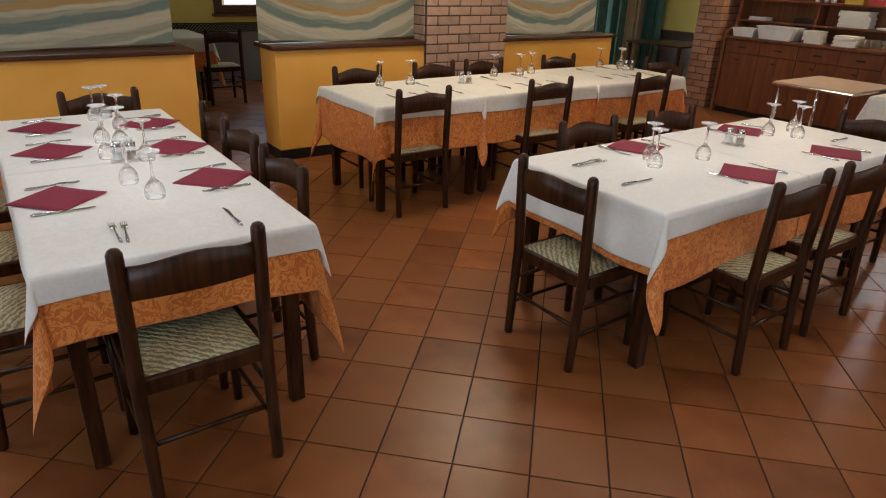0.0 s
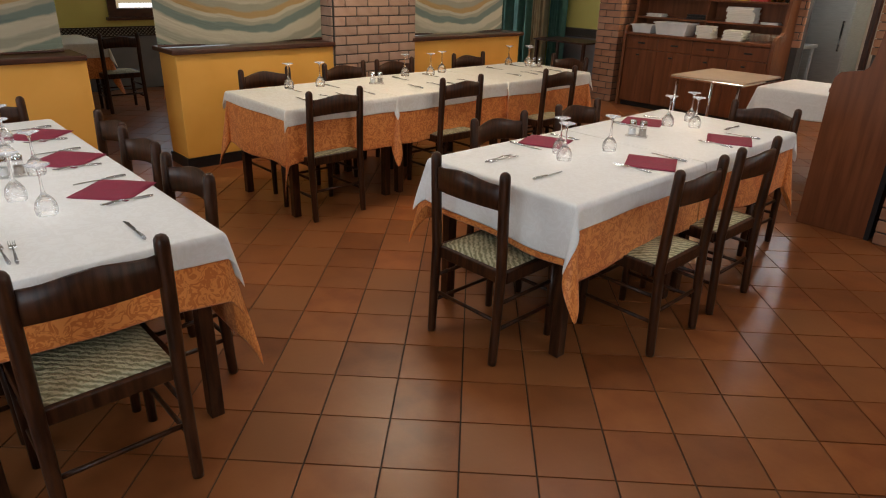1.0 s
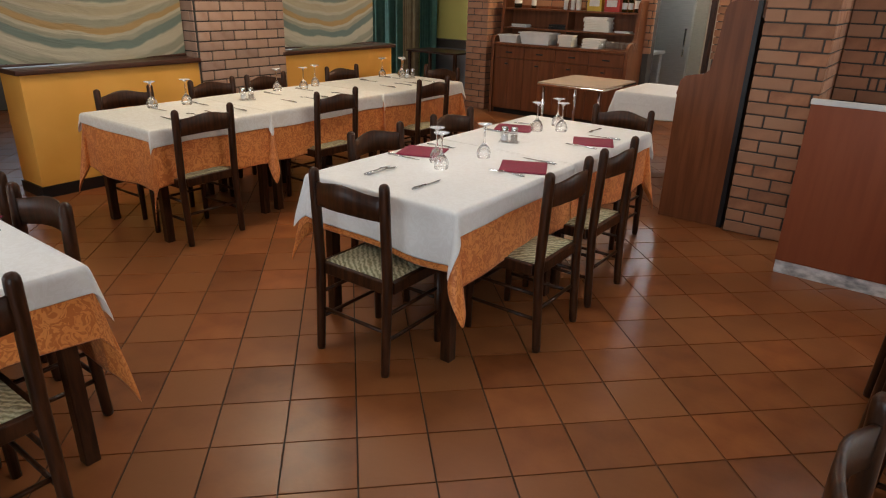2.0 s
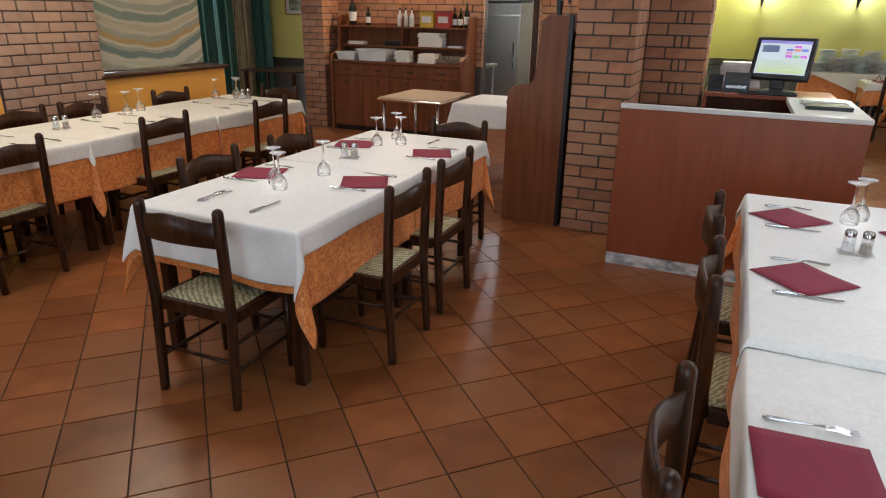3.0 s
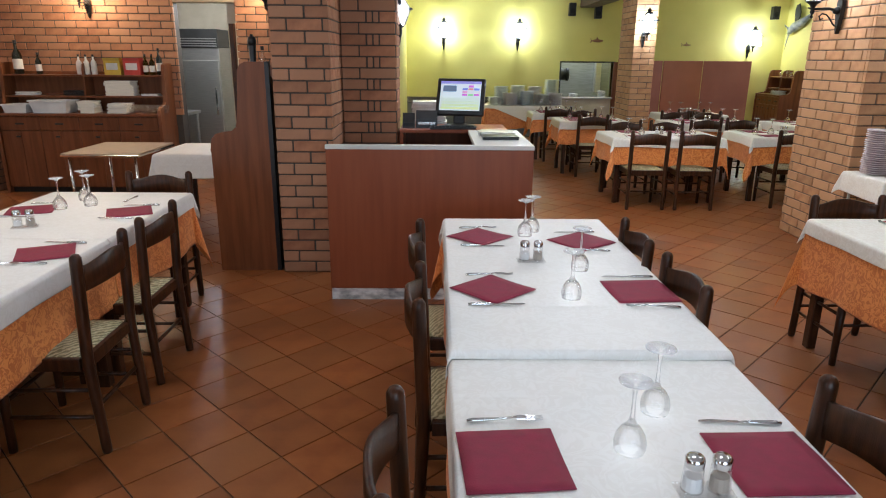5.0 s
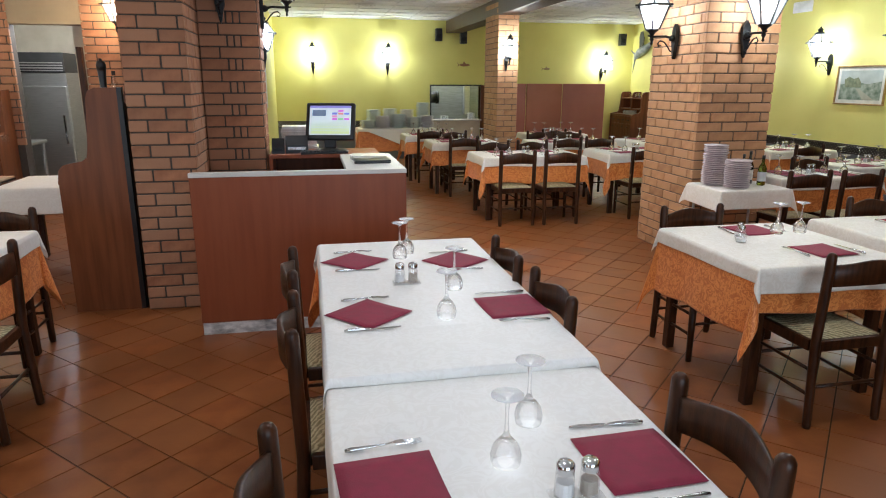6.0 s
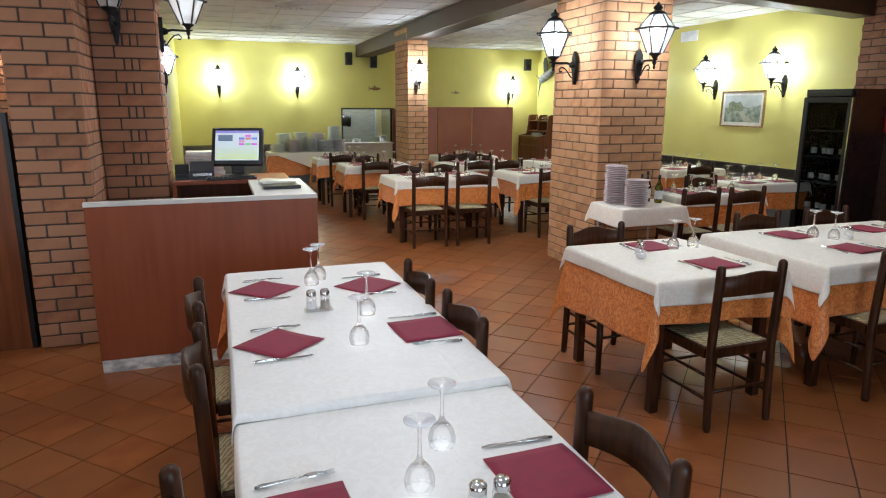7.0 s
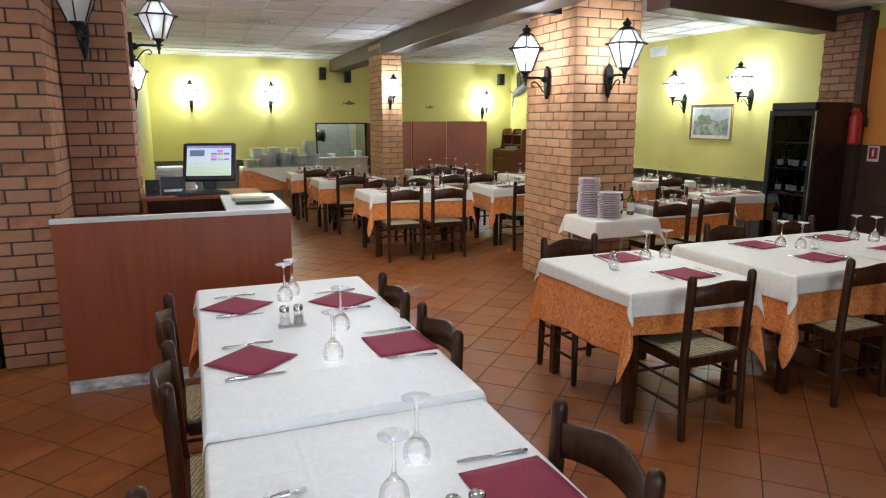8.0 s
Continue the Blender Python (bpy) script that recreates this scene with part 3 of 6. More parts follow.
# ---- things: chairs, tables, cloths ----
def make_chair():
    c = empty("dining_chair", 0, 0, 0, 0, "dark walnut dining chair with a woven rush seat", "chair", "dining chairs")
    for s in (-1, 1):
        x = 0.205 * s
        part("back_post", tube([(x, -0.222, 0), (x, -0.22, 0.02), (x, -0.198, 0.44), (x, -0.205, 0.62), (x, -0.214, 0.872), (x, -0.2145, 0.892), (x, -0.215, 0.904), (x, -0.2152, 0.909)], [0.019, 0.021, 0.024, 0.0245, 0.024, 0.023, 0.016, 0.006], 12), WALNUT, c, "", True)
        part("leg", tube([(x * 0.97, 0.19, 0), (x * 0.97, 0.185, 0.44)], [0.018, 0.023], 12), WALNUT, c, "", True)
        for z in (0.17, 0.30):
            part("stretcher", tube([(x * 0.98, -0.195, z), (x * 0.97, 0.185, z)], 0.0095, 8), WALNUT, c, "", True)
    part("stretcher", tube([(-0.2, 0.185, 0.24), (0.2, 0.185, 0.24)], 0.0095, 8), WALNUT, c, "", True)
    part("stretcher", tube([(-0.2, -0.197, 0.21), (0.2, -0.197, 0.21)], 0.0095, 8), WALNUT, c, "", True)
    # curved slat with an arched upper edge
    bm = bmesh.new()
    n = 16
    rows = []
    for i in range(n + 1):
        u = -1 + 2 * i / n
        y = -0.208 - 0.052 * (1 - u * u)
        top = 0.862 + 0.014 * math.cos(u * math.pi)
        low = 0.735 + 0.016 * (1 - u * u)
        rows.append([bm.verts.new((0.195 * u, y + dy, z)) for dy, z in ((-0.009, low + 0.004), (-0.011, (low + top) / 2), (-0.009, top - 0.004), (0.0, top), (0.009, top - 0.004), (0.009, (low + top) / 2), (0.009, low + 0.004), (0.0, low))])
    for a, b in zip(rows, rows[1:]):
        for k in range(8):
            bm.faces.new((a[k], a[(k + 1) % 8], b[(k + 1) % 8], b[k]))
    bm.faces.new(rows[0][::-1])
    bm.faces.new(rows[-1])
    bmesh.ops.recalc_face_normals(bm, faces=bm.faces[:])
    part("backrest", bm, WALNUT, c, "curved walnut slat", True)
    for s in (-1, 1):
        part("seat_rail", box(0.205 * s - 0.014, 0.205 * s + 0.014, -0.17, 0.175, 0.395, 0.452, 0.005), WALNUT, c)
        part("seat_rail", box(-0.19, 0.19, 0.183 * s - 0.014, 0.183 * s + 0.014, 0.395, 0.452, 0.005), WALNUT, c)
    bm = bmesh.new()
    g = 12
    vs = [[bm.verts.new((-0.196 + 0.392 * i / g, -0.172 + 0.352 * j / g, 0.455 + 0.022 * (1 - (2 * i / g - 1) ** 4) * (1 - (2 * j / g - 1) ** 4) - 0.006 * math.exp(-8 * ((i / g - .5) ** 2 + (j / g - .5) ** 2)))) for j in range(g + 1)] for i in range(g + 1)]
    for i in range(g):
        for j in range(g):
            bm.faces.new((vs[i][j], vs[i + 1][j], vs[i + 1][j + 1], vs[i][j + 1]))
    ext = bmesh.ops.extrude_face_region(bm, geom=bm.faces[:])
    for v in [e for e in ext["geom"] if isinstance(e, bmesh.types.BMVert)]:
        v.co.z = 0.43
    bmesh.ops.recalc_face_normals(bm, faces=bm.faces[:])
    part("seat", bm, RUSH, c, "woven straw-coloured rush seat", True)
    return c


CHAIR = make_chair()
SEATS = []
# (x, y) of the middle between the back posts, and the turn: 0 faces +y, 90 faces -x, 180 faces -y, -90 faces +x
def chair(x, y, turn, jitter=1.5):
    t = turn + random.uniform(-jitter, jitter)
    m = pose(x, y, 0, 0, 0, t) @ pose(0, 0.215, 0)
    if not SEATS:
        CHAIR.matrix_basis = m
        SEATS.append(CHAIR)
    else:
        SEATS.append(copy_thing(CHAIR, m))
    return SEATS[-1]


def make_table(x0, x1, y0, y1, top):
    t = empty("dining_table", (x0 + x1) / 2, (y0 + y1) / 2, 0, 0, "dark wooden dining table under layered tablecloths", "table", "dining tables")
    w, l = (x1 - x0) / 2, (y1 - y0) / 2
    part("tabletop", box(-w + 0.01, w - 0.01, -l + 0.01, l - 0.01, top - 0.04, top, 0.006), WALNUT, t)
    for sx in (-1, 1):
        for sy in (-1, 1):
            cx, cy = sx * (w - 0.07), sy * (l - 0.07)
            part("leg", box(cx - 0.027, cx + 0.027, cy - 0.027, cy + 0.027, 0, top - 0.04, 0.004), WALNUT, t)
    for s in (-1, 1):
        part("apron", box(-w + 0.10, w - 0.10, s * (l - 0.07) - 0.011, s * (l - 0.07) + 0.011, top - 0.13, top - 0.04), WALNUT, t)
        part("apron", box(s * (w - 0.07) - 0.011, s * (w - 0.07) + 0.011, -l + 0.10, l - 0.10, top - 0.13, top - 0.04), WALNUT, t)
    return t


def cloth(name, x0, x1, y0, y1, top, drops, material, label, category="tablecloth", flare=0.30, seed=0, group="", ease=0.012):
    """A rectangular cloth laid on a table; drops are its overhangs at x0, x1, y0, y1, and its corners hang in points."""
    rng = random.Random(seed)
    ph = [rng.uniform(0, 6.28) for _ in range(6)]
    def ticks(lo, hi, d0, d1):
        n = max(3, round((hi - lo) / 0.10))
        mid = [lo + (hi - lo) * k / n for k in range(n + 1)]
        a = [lo - d0 * f for f in (1, 0.8, 0.6, 0.4, 0.22, 0.08, 0.03)] if d0 > 0.005 else []
        b = [hi + d1 * f for f in (0.03, 0.08, 0.22, 0.4, 0.6, 0.8, 1)] if d1 > 0.005 else []
        return a + mid + b
    xs, ys = ticks(x0, x1, drops[0], drops[1]), ticks(y0, y1, drops[2], drops[3])
    lean = 1 if rng.random() < 0.5 else -1
    bm = bmesh.new()
    uv = bm.loops.layers.uv.new("UVMap")
    grid = []
    for x in xs:
        row = []
        for y in ys:
            a, sa = (x0 - x, -1) if x < x0 else (x - x1, 1) if x > x1 else (0, 0)
            b, sb = (y0 - y, -1) if y < y0 else (y - y1, 1) if y > y1 else (0, 0)
            cx, cy = min(max(x, x0), x1), min(max(y, y0), y1)
            r = math.hypot(a, b)
            if r < 1e-6:
                p = (x, y, top + 0.0015 * math.sin(5 * x + ph[0]) * math.sin(6 * y + ph[1]))
            else:
                ua, ub = a / r * sa, b / r * sb
                th = math.atan2(b, a) * 2 / math.pi
                ridge = math.sin(math.pi * th) ** 1.4 if 0 < th < 1 else 0.0
                wave = (0.007 * math.sin(9 * (cx + cy) + ph[2]) + 0.005 * math.sin(21 * (cx - cy) + ph[3])) * min(r, 0.4) / 0.3
                out = ease * min(1, r / 0.02) + 0.035 * r + wave + ridge * r * flare
                side = 0.07 * r * math.sin(2 * math.pi * th) * lean if ridge else 0.0
                cx, cy = cx - ub * side, cy + ua * side
                dz = r * (0.985 + 0.14 * ridge) - min(r, 0.02) * 0.35 + (0.016 * math.sin(4 * (cx + cy) + ph[4]) + 0.009 * math.sin(11 * (cx - cy) + ph[0])) * min(1, r / 0.3)
                p = (cx + ua * out, cy + ub * out, top - dz)
            row.append((bm.verts.new(p), (x, y)))
        grid.append(row)
    for i in range(len(xs) - 1):
        for j in range(len(ys) - 1):
            q = (grid[i][j], grid[i + 1][j], grid[i + 1][j + 1], grid[i][j + 1])
            f = bm.faces.new([c[0] for c in q])
            f.smooth = True
            for lp, c in zip(f.loops, q):
                lp[uv].uv = c[1]
    cxy = ((x0 + x1) / 2, (y0 + y1) / 2, 0)
    bmesh.ops.translate(bm, vec=(-cxy[0], -cxy[1], 0), verts=bm.verts[:])
    ob = part(name, bm, material, None, "", True, cxy)
    sol = ob.modifiers.new("thickness", "SOLIDIFY")
    sol.thickness, sol.offset = 0.0025, -1
    sub = ob.modifiers.new("soft", "SUBSURF")
    sub.levels = sub.render_levels = 1
    return tagged(ob, label, category, group or "tablecloths")


COUNT = [0]
def laid_table(x0, x1, y0, y1, top=0.745, white=(0.18, 0.18, 0.22, 0.22), orange=(0.42, 0.42, 0.36, 0.36), cream=False):
    """Table, orange undercloth and white overcloth."""
    COUNT[0] += 1
    make_table(x0, x1, y0, y1, top)
    cloth("orange_tablecloth", x0 - 0.003, x1 + 0.003, y0 - 0.003, y1 + 0.003, top + 0.003, orange, ORANGE_CLOTH, "orange damask undercloth hanging to a low point at its corners", flare=0.20, seed=COUNT[0] * 7, ease=0.004)
    cloth("white_tablecloth", x0 - 0.007, x1 + 0.007, y0 - 0.007, y1 + 0.007, top + 0.010, white, LINEN_CREAM if cream else LINEN, "cream damask overcloth on an orange undercloth" if cream else "white damask overcloth on an orange undercloth", flare=0.24, seed=COUNT[0] * 7, ease=0.013)


# run beside the wooden sideboard
laid_table(-1.90, -1.0, 2.31, 3.385, 0.775, (0.15, 0.12, 0.25, 0), (0.36, 0.37, 0.28, 0))
laid_table(-1.90, -1.0, 3.375, 4.52, 0.777, (0.15, 0.11, 0, 0.15), (0.36, 0.36, 0, 0.36))
# run along the orange partition
laid_table(-4.24, -3.38, 2.32, 3.27, 0.775, (0.12, 0.12, 0.08, 0), (0.38, 0.38, 0.40, 0), True)
laid_table(-4.24, -3.38, 3.26, 4.49, 0.778, (0.13, 0.13, 0.10, 0), (0.36, 0.37, 0.30, 0), True)
laid_table(-4.24, -3.36, 4.48, 5.62, 0.782, (0.13, 0.13, 0.07, 0.13), (0.36, 0.36, 0.28, 0.36), True)
# run on the near side of the partition
laid_table(-3.90, -2.725, 0.18, 1.05, 0.775, (0.12, 0, 0.17, 0.17), (0.3, 0, 0.4, 0.4))
laid_table(-2.735, -1.60, 0.18, 1.05, 0.777, (0, 0.105, 0.18, 0.17), (0, 0.265, 0.42, 0.42))
# run in front of the cash desk
laid_table(0.72, 1.585, 0.80, 2.115, 0.748, (0.16, 0.16, 0.2, 0), (0.36, 0.36, 0.36, 0))
laid_table(0.72, 1.585, 2.11, 3.83, 0.778, (0.10, 0.16, 0.036, 0.16), (0.34, 0.36, 0, 0.36))
# pair beyond the aisle
laid_table(2.86, 3.72, 2.95, 3.88, 0.775, (0.095, 0.15, 0.155, 0.12), (0.40, 0.42, 0.265, 0.36), True)
laid_table(4.02, 4.895, 2.93, 3.95, 0.775, (0.19, 0, 0.13, 0.13), (0.40, 0, 0.33, 0.34), True)
laid_table(4.885, 5.75, 2.93, 3.95, 0.777, (0, 0.16, 0.13, 0.13), (0, 0.4, 0.33, 0.34), True)
# far dining room
FAR_TABLES = [(2.75, 4.05, 7.82, 8.60), (4.45, 5.55, 7.95, 8.72), (2.5, 3.5, 9.85, 10.5), (4.05, 5.30, 9.55, 10.25), (2.3, 3.2, 11.25, 11.85), (5.6, 6.7, 9.35, 10.15), (4.45, 5.5, 11.1, 11.75),
              (5.10, 6.22, 5.62, 6.20), (6.45, 7.50, 6.20, 6.95), (6.75, 7.75, 7.9, 8.65)]
for a, b, c, d in FAR_TABLES:
    laid_table(a, b, c, d, 0.775, (0.12, 0.12, 0.12, 0.12), (0.33, 0.33, 0.33, 0.33), True)
# buffet before the far wall with one hanging corner
make_table(1.62, 3.12, 12.95, 13.60, 0.775)
cloth("orange_tablecloth", 1.617, 3.123, 12.947, 13.603, 0.778, (0.4, 0.4, 0.45, 0), ORANGE_CLOTH, "orange damask cloth over the buffet table", seed=91)
cloth("white_tablecloth", 1.61, 3.13, 12.94, 13.61, 0.785, (0.10, 0.10, 0.06, 0), LINEN_CREAM, "cream cloth over the buffet table", seed=92)
point = part("overlay_cloth", prism([(1.66, 0.782), (3.08, 0.782), (2.98, 0.72), (2.66, 0.52), (2.53, 0.38), (2.49, 0.38), (2.38, 0.50), (1.88, 0.70)], 12.862, 12.870), LINEN_CREAM, None)
point.modifiers.new("edge", "BEVEL").width = 0.003
tagged(point, "corner of a cream cloth hanging in a point before the buffet", "tablecloth", "tablecloths")

for x, y, t in [(-1.41, 2.085, 0), (-0.785, 2.92, 90), (-0.80, 3.54, 90), (-2.03, 2.94, -90), (-2.03, 3.68, -90), (-1.25, 4.66, 180),
                (-3.27, 2.64, 90), (-3.24, 3.80, 90), (-3.16, 4.93, 90), (-4.40, 2.72, -90), (-4.40, 3.48, -90), (-4.40, 4.04, -90), (-4.40, 5.0, -90), (-3.70, 5.76, 180),
                (-1.385, 0.58, 90), (-3.2, 1.19, 180), (-2.71, 1.17, 180), (-2.10, 1.15, 180), (-4.02, 0.74, -90), (-3.5, -0.02, 0), (-2.8, -0.03, 0), (-2.15, -0.03, 0),
                (0.585, 3.13, -90), (0.60, 2.44, -90), (0.56, 1.44, -90), (1.61, 3.18, 90), (1.62, 2.58, 90), (1.66, 1.50, 90),
                (3.27, 2.74, 0), (3.12, 3.98, 180), (4.42, 2.74, 0), (4.60, 4.06, 180), (5.3, 4.06, 180), (5.3, 2.74, 0),
                (3.07, 7.50, 0), (3.62, 7.48, 0), (4.80, 7.62, 0), (5.25, 7.64, 0), (2.92, 9.62, 0), (4.4, 9.25, 0), (4.9, 9.25, 0), (2.68, 11.06, 0), (3.15, 8.82, 180), (3.7, 8.82, 180), (6.0, 9.05, 0), (4.8, 10.85, 0), (5.17, 5.34, 0), (5.70, 5.30, 0), (6.0, 6.33, 180), (7.1, 7.62, 0),
                (3.0, 10.72, 180), (4.4, 10.47, 180), (4.9, 10.47, 180)]:
    chair(x, y, t)


# ---- cash desk, sideboards ----
desk = empty("cash_desk", 0, 0, 0, 0, "cherry veneer cash desk with a white top and a marble plinth", "counter")
DX0, DX1, DY = -0.085, 1.32, 4.585
part("front_panel", box(DX0, DX1, DY, DY + 0.04, 0.085, 1.075, 0.003), CHERRY, desk)
part("plinth", box(DX0 + 0.005, DX1 - 0.005, DY + 0.004, DY + 0.04, 0.0, 0.084), MARBLE, desk, "grey veined marble plinth")
part("rim", box(DX0 - 0.003, DX1 + 0.003, DY - 0.004, DY + 0.05, 1.075, 1.105, 0.004), WHITE_TOP, desk, "white top edge")
part("side_panel", box(DX1 - 0.04, DX1, DY + 0.042, 5.7, 0.0, 1.07, 0.003), CHERRY, desk)
part("side_top", box(0.92, DX1 + 0.003, DY + 0.052, 5.56, 1.07, 1.105, 0.004), WHITE_TOP, desk, "white laminate top")
part("back_shelf", box(0.36, 1.25, 5.58, 6.05, 1.075, 1.105, 0.004), CHERRY, desk)
part("back_side", box(0.36, 0.39, 5.58, 6.05, 0.0, 1.074, 0.003), CHERRY, desk)
part("back_side", box(1.22, 1.25, 5.58, 6.05, 0.0, 1.074, 0.003), CHERRY, desk)
part("back_panel", box(0.392, 1.218, 6.0, 6.02, 0.0, 1.074), CABINET, desk)


def monitor(x, y, z, turn):
    m = empty("till_monitor", x, y, z, turn, "black touch-screen till monitor showing coloured buttons", "monitor")
    part("base", lathe([(0, 0), (0.15, 0), (0.155, 0.01), (0.13, 0.022), (0.06, 0.034), (0, 0.036)], 24), BLACK, m, "round black foot", True)
    part("neck", box(-0.05, 0.05, 0.0, 0.04, 0.03, 0.16, 0.01), BLACK, m)
    tilt = pose(0, -0.02, 0.105, -22, 0, 0)
    body = part("housing", box(-0.205, 0.205, 0.0, 0.05, 0, 0.32, 0.014), BLACK, m, "black bezel", True)
    body.matrix_basis = tilt
    scr = part("screen", box(-0.172, 0.172, -0.004, 0.002, 0.04, 0.29), glow("screen_page", (0.70, 0.80, 0.85), 0.65), m, "lit screen page")
    scr.matrix_basis = tilt
    cols = [(0.75, 0.2, 0.75), (0.25, 0.3, 0.8), (0.85, 0.35, 0.3), (0.35, 0.75, 0.35), (0.9, 0.4, 0.6), (0.3, 0.7, 0.85)]
    mats = [glow("screen_button", c, 0.4) for c in cols]
    rng = random.Random(4)
    def area_on(name, x0, x1, z0, z1, material):
        part(name, box(x0, x1, -0.007, -0.004, z0, z1), material, m).matrix_basis = tilt
    area_on("title_bar", -0.172, 0.172, 0.268, 0.289, glow("screen_title", (0.36, 0.33, 0.78), 0.4))
    area_on("list_area", -0.15, -0.035, 0.20, 0.252, glow("screen_list", (0.22, 0.30, 0.45), 0.2))
    for r in range(4):
        for c in range(3):
            if rng.random() < 0.8:
                area_on("button", 0.015 + c * 0.05, 0.06 + c * 0.05, 0.165 + r * 0.024, 0.183 + r * 0.024, mats[rng.randrange(6)])
    for r in range(4):
        area_on("page_field", -0.16, 0.165, 0.048 + r * 0.026, 0.07 + r * 0.026, glow("screen_row", (0.72, 0.86, 0.45 + 0.1 * r), 0.42))
    return m


monitor(0.85, 5.74, 1.105, -14)
k = empty("keyboard", 0.86, 5.62, 1.03, 0, "black till keyboard in front of the monitor", "keyboard")
k.matrix_basis = pose(0.80, 5.585, 1.105, 0, 0, 4)
part("body", box(-0.19, 0.19, -0.0, 0.1, 0, 0.018, 0.005), BLACK, k)
for r in range(4):
    for c in range(12):
        part("key", box(-0.18 + c * 0.03, -0.156 + c * 0.03, 0.006 + r * 0.023, 0.024 + r * 0.023, 0.018, 0.025), IRON, k)
pr = empty("receipt_printer", 0.58, 5.78, 1.105, 0, "black receipt printer with a sloping lid", "printer")
part("body", prism([(-0.10, 0), (0.10, 0), (0.10, 0.13), (-0.02, 0.14), (-0.10, 0.07)], -0.09, 0.09, "x"), BLACK, pr)
part("slot", box(-0.07, 0.07, -0.104, -0.099, 0.03, 0.05), STEEL, pr, "pale paper slot")
tm = empty("card_terminal", 0.43, 5.74, 1.105, 0, "black card terminal on the cash desk", "card terminal")
part("body", prism([(-0.06, 0), (0.06, 0), (0.06, 0.11), (0.0, 0.12), (-0.06, 0.05)], -0.05, 0.05, "x"), BLACK, tm)
part("display", box(-0.04, 0.04, -0.064, -0.058, 0.02, 0.045), IRON, tm)


def stack(name, x, y, z, r, n, material, label, category, group="", step=0.0150):
    s = empty(name, x, y, z, 0, label, category, group)
    rng = random.Random(int(x * 100 + y * 10))
    h = 0.0
    for i in range(n):
        prof = [(0, 0.0), (r * 0.55, 0.0), (r * 0.62, 0.003), (r, 0.010), (r, 0.0145), (r * 0.6, 0.007), (0, 0.005)]
        p = part("plate", lathe(prof, 24), material, s, "", True, (rng.uniform(-0.4, 0.4) * step, rng.uniform(-0.4, 0.4) * step, h))
        h += step
    return s


def pile(name, x, y, z, w, d, n, t, material, label, category):
    s = empty(name, x, y, z, 0, label, category)
    rng = random.Random(int(abs(x) * 77 + z * 10))
    for i in range(n):
        p = part("sheet", box(-w / 2, w / 2, -d / 2, d / 2, 0, t * 0.9, 0.002), material, s)
        p.matrix_basis = pose(rng.uniform(-0.01, 0.01), rng.uniform(-0.01, 0.01), i * t, 0, 0, rng.uniform(-8, 8))
    return s


pile("menu_pile", 0.60, 6.2, 0.99, 0.30, 0.2, 14, 0.022, PORCELAIN, "stack of white menus and papers", "papers")
# added stand that only holds up the menu pile, no dining table
make_table(0.40, 0.75, 6.08, 6.5, 0.985)
pile("order_pads", 1.12, 5.25, 1.106, 0.26, 0.2, 4, 0.007, PORCELAIN, "order pads lying on the white counter", "papers")
pile("order_folder", 1.13, 4.98, 1.106, 0.26, 0.18, 2, 0.012, BLACK, "black order folder on the white counter", "folder")


SIDE = [(0.0, 0.0), (0.48, 0.0), (0.48, 1.00), (0.47, 1.06), (0.44, 1.095), (0.38, 1.11), (0.31, 1.12), (0.275, 1.15), (0.262, 1.22), (0.245, 1.40), (0.235, 1.56), (0.215, 1.61), (0.17, 1.63), (0.0, 1.63)]
def hutch(x, y, turn, width, scale, label):
    """A sideboard with an open shelf top; its back is the line y = 0 and it looks towards -y."""
    h = empty("sideboard", x, y, 0, turn, label, "sideboard")
    side = [(-d, z * scale) for d, z in SIDE]
    w = width / 2
    for s in (-1, 1):
        part("side_panel", prism(side, s * w - 0.02, s * w + 0.02, "x"), CABINET, h)
    part("divider", prism([(-d * 0.9, z * scale) for d, z in SIDE if z > 0.9] + [(0.0, 0.95 * scale), (-0.4, 0.95 * scale)], -0.012, 0.012, "x"), CABINET, h)
    top = 0.95
    part("worktop", box(-w + 0.021, w - 0.021, -0.50, 0, top, top + 0.03, 0.004), CABINET, h)
    part("body", box(-w + 0.02, w - 0.02, -0.44, 0, 0.07, top), CABINET, h)
    part("plinth", box(-w + 0.02, w - 0.02, -0.41, 0, 0, 0.07), BLACK, h)
    n = 4
    for i in range(n):
        a = -w + 0.025 + i * (2 * w - 0.05) / n
        b = a + (2 * w - 0.05) / n - 0.006
        d = part("drawer", box(a, b, -0.462, -0.44, top - 0.17, top - 0.012, 0.003), CABINET, h)
        part("handle", box((a + b) / 2 - 0.05, (a + b) / 2 + 0.05, -0.474, -0.462, top - 0.105, top - 0.085, 0.003), BLACK, d, "dark handle")
        mid = (a + b) / 2
        for lo, hi in ((a, mid - 0.002), (mid + 0.002, b)):
            d = part("door", box(lo, hi, -0.462, -0.44, 0.08, top - 0.18, 0.003), CABINET, h)
        part("handle", box(mid - 0.06, mid - 0.01, -0.474, -0.462, top - 0.26, top - 0.24, 0.003), BLACK, d, "dark handle")
    part("back_board", box(-w + 0.02, w - 0.02, -0.012, 0, top + 0.03, 1.52 * scale), CABINET, h)
    for z, dd in ((1.20, 0.25), (1.46, 0.24)):
        part("shelf", box(-w + 0.02, w - 0.02, -dd, -0.012, z * scale, z * scale + 0.022, 0.003), CABINET, h)
    return h


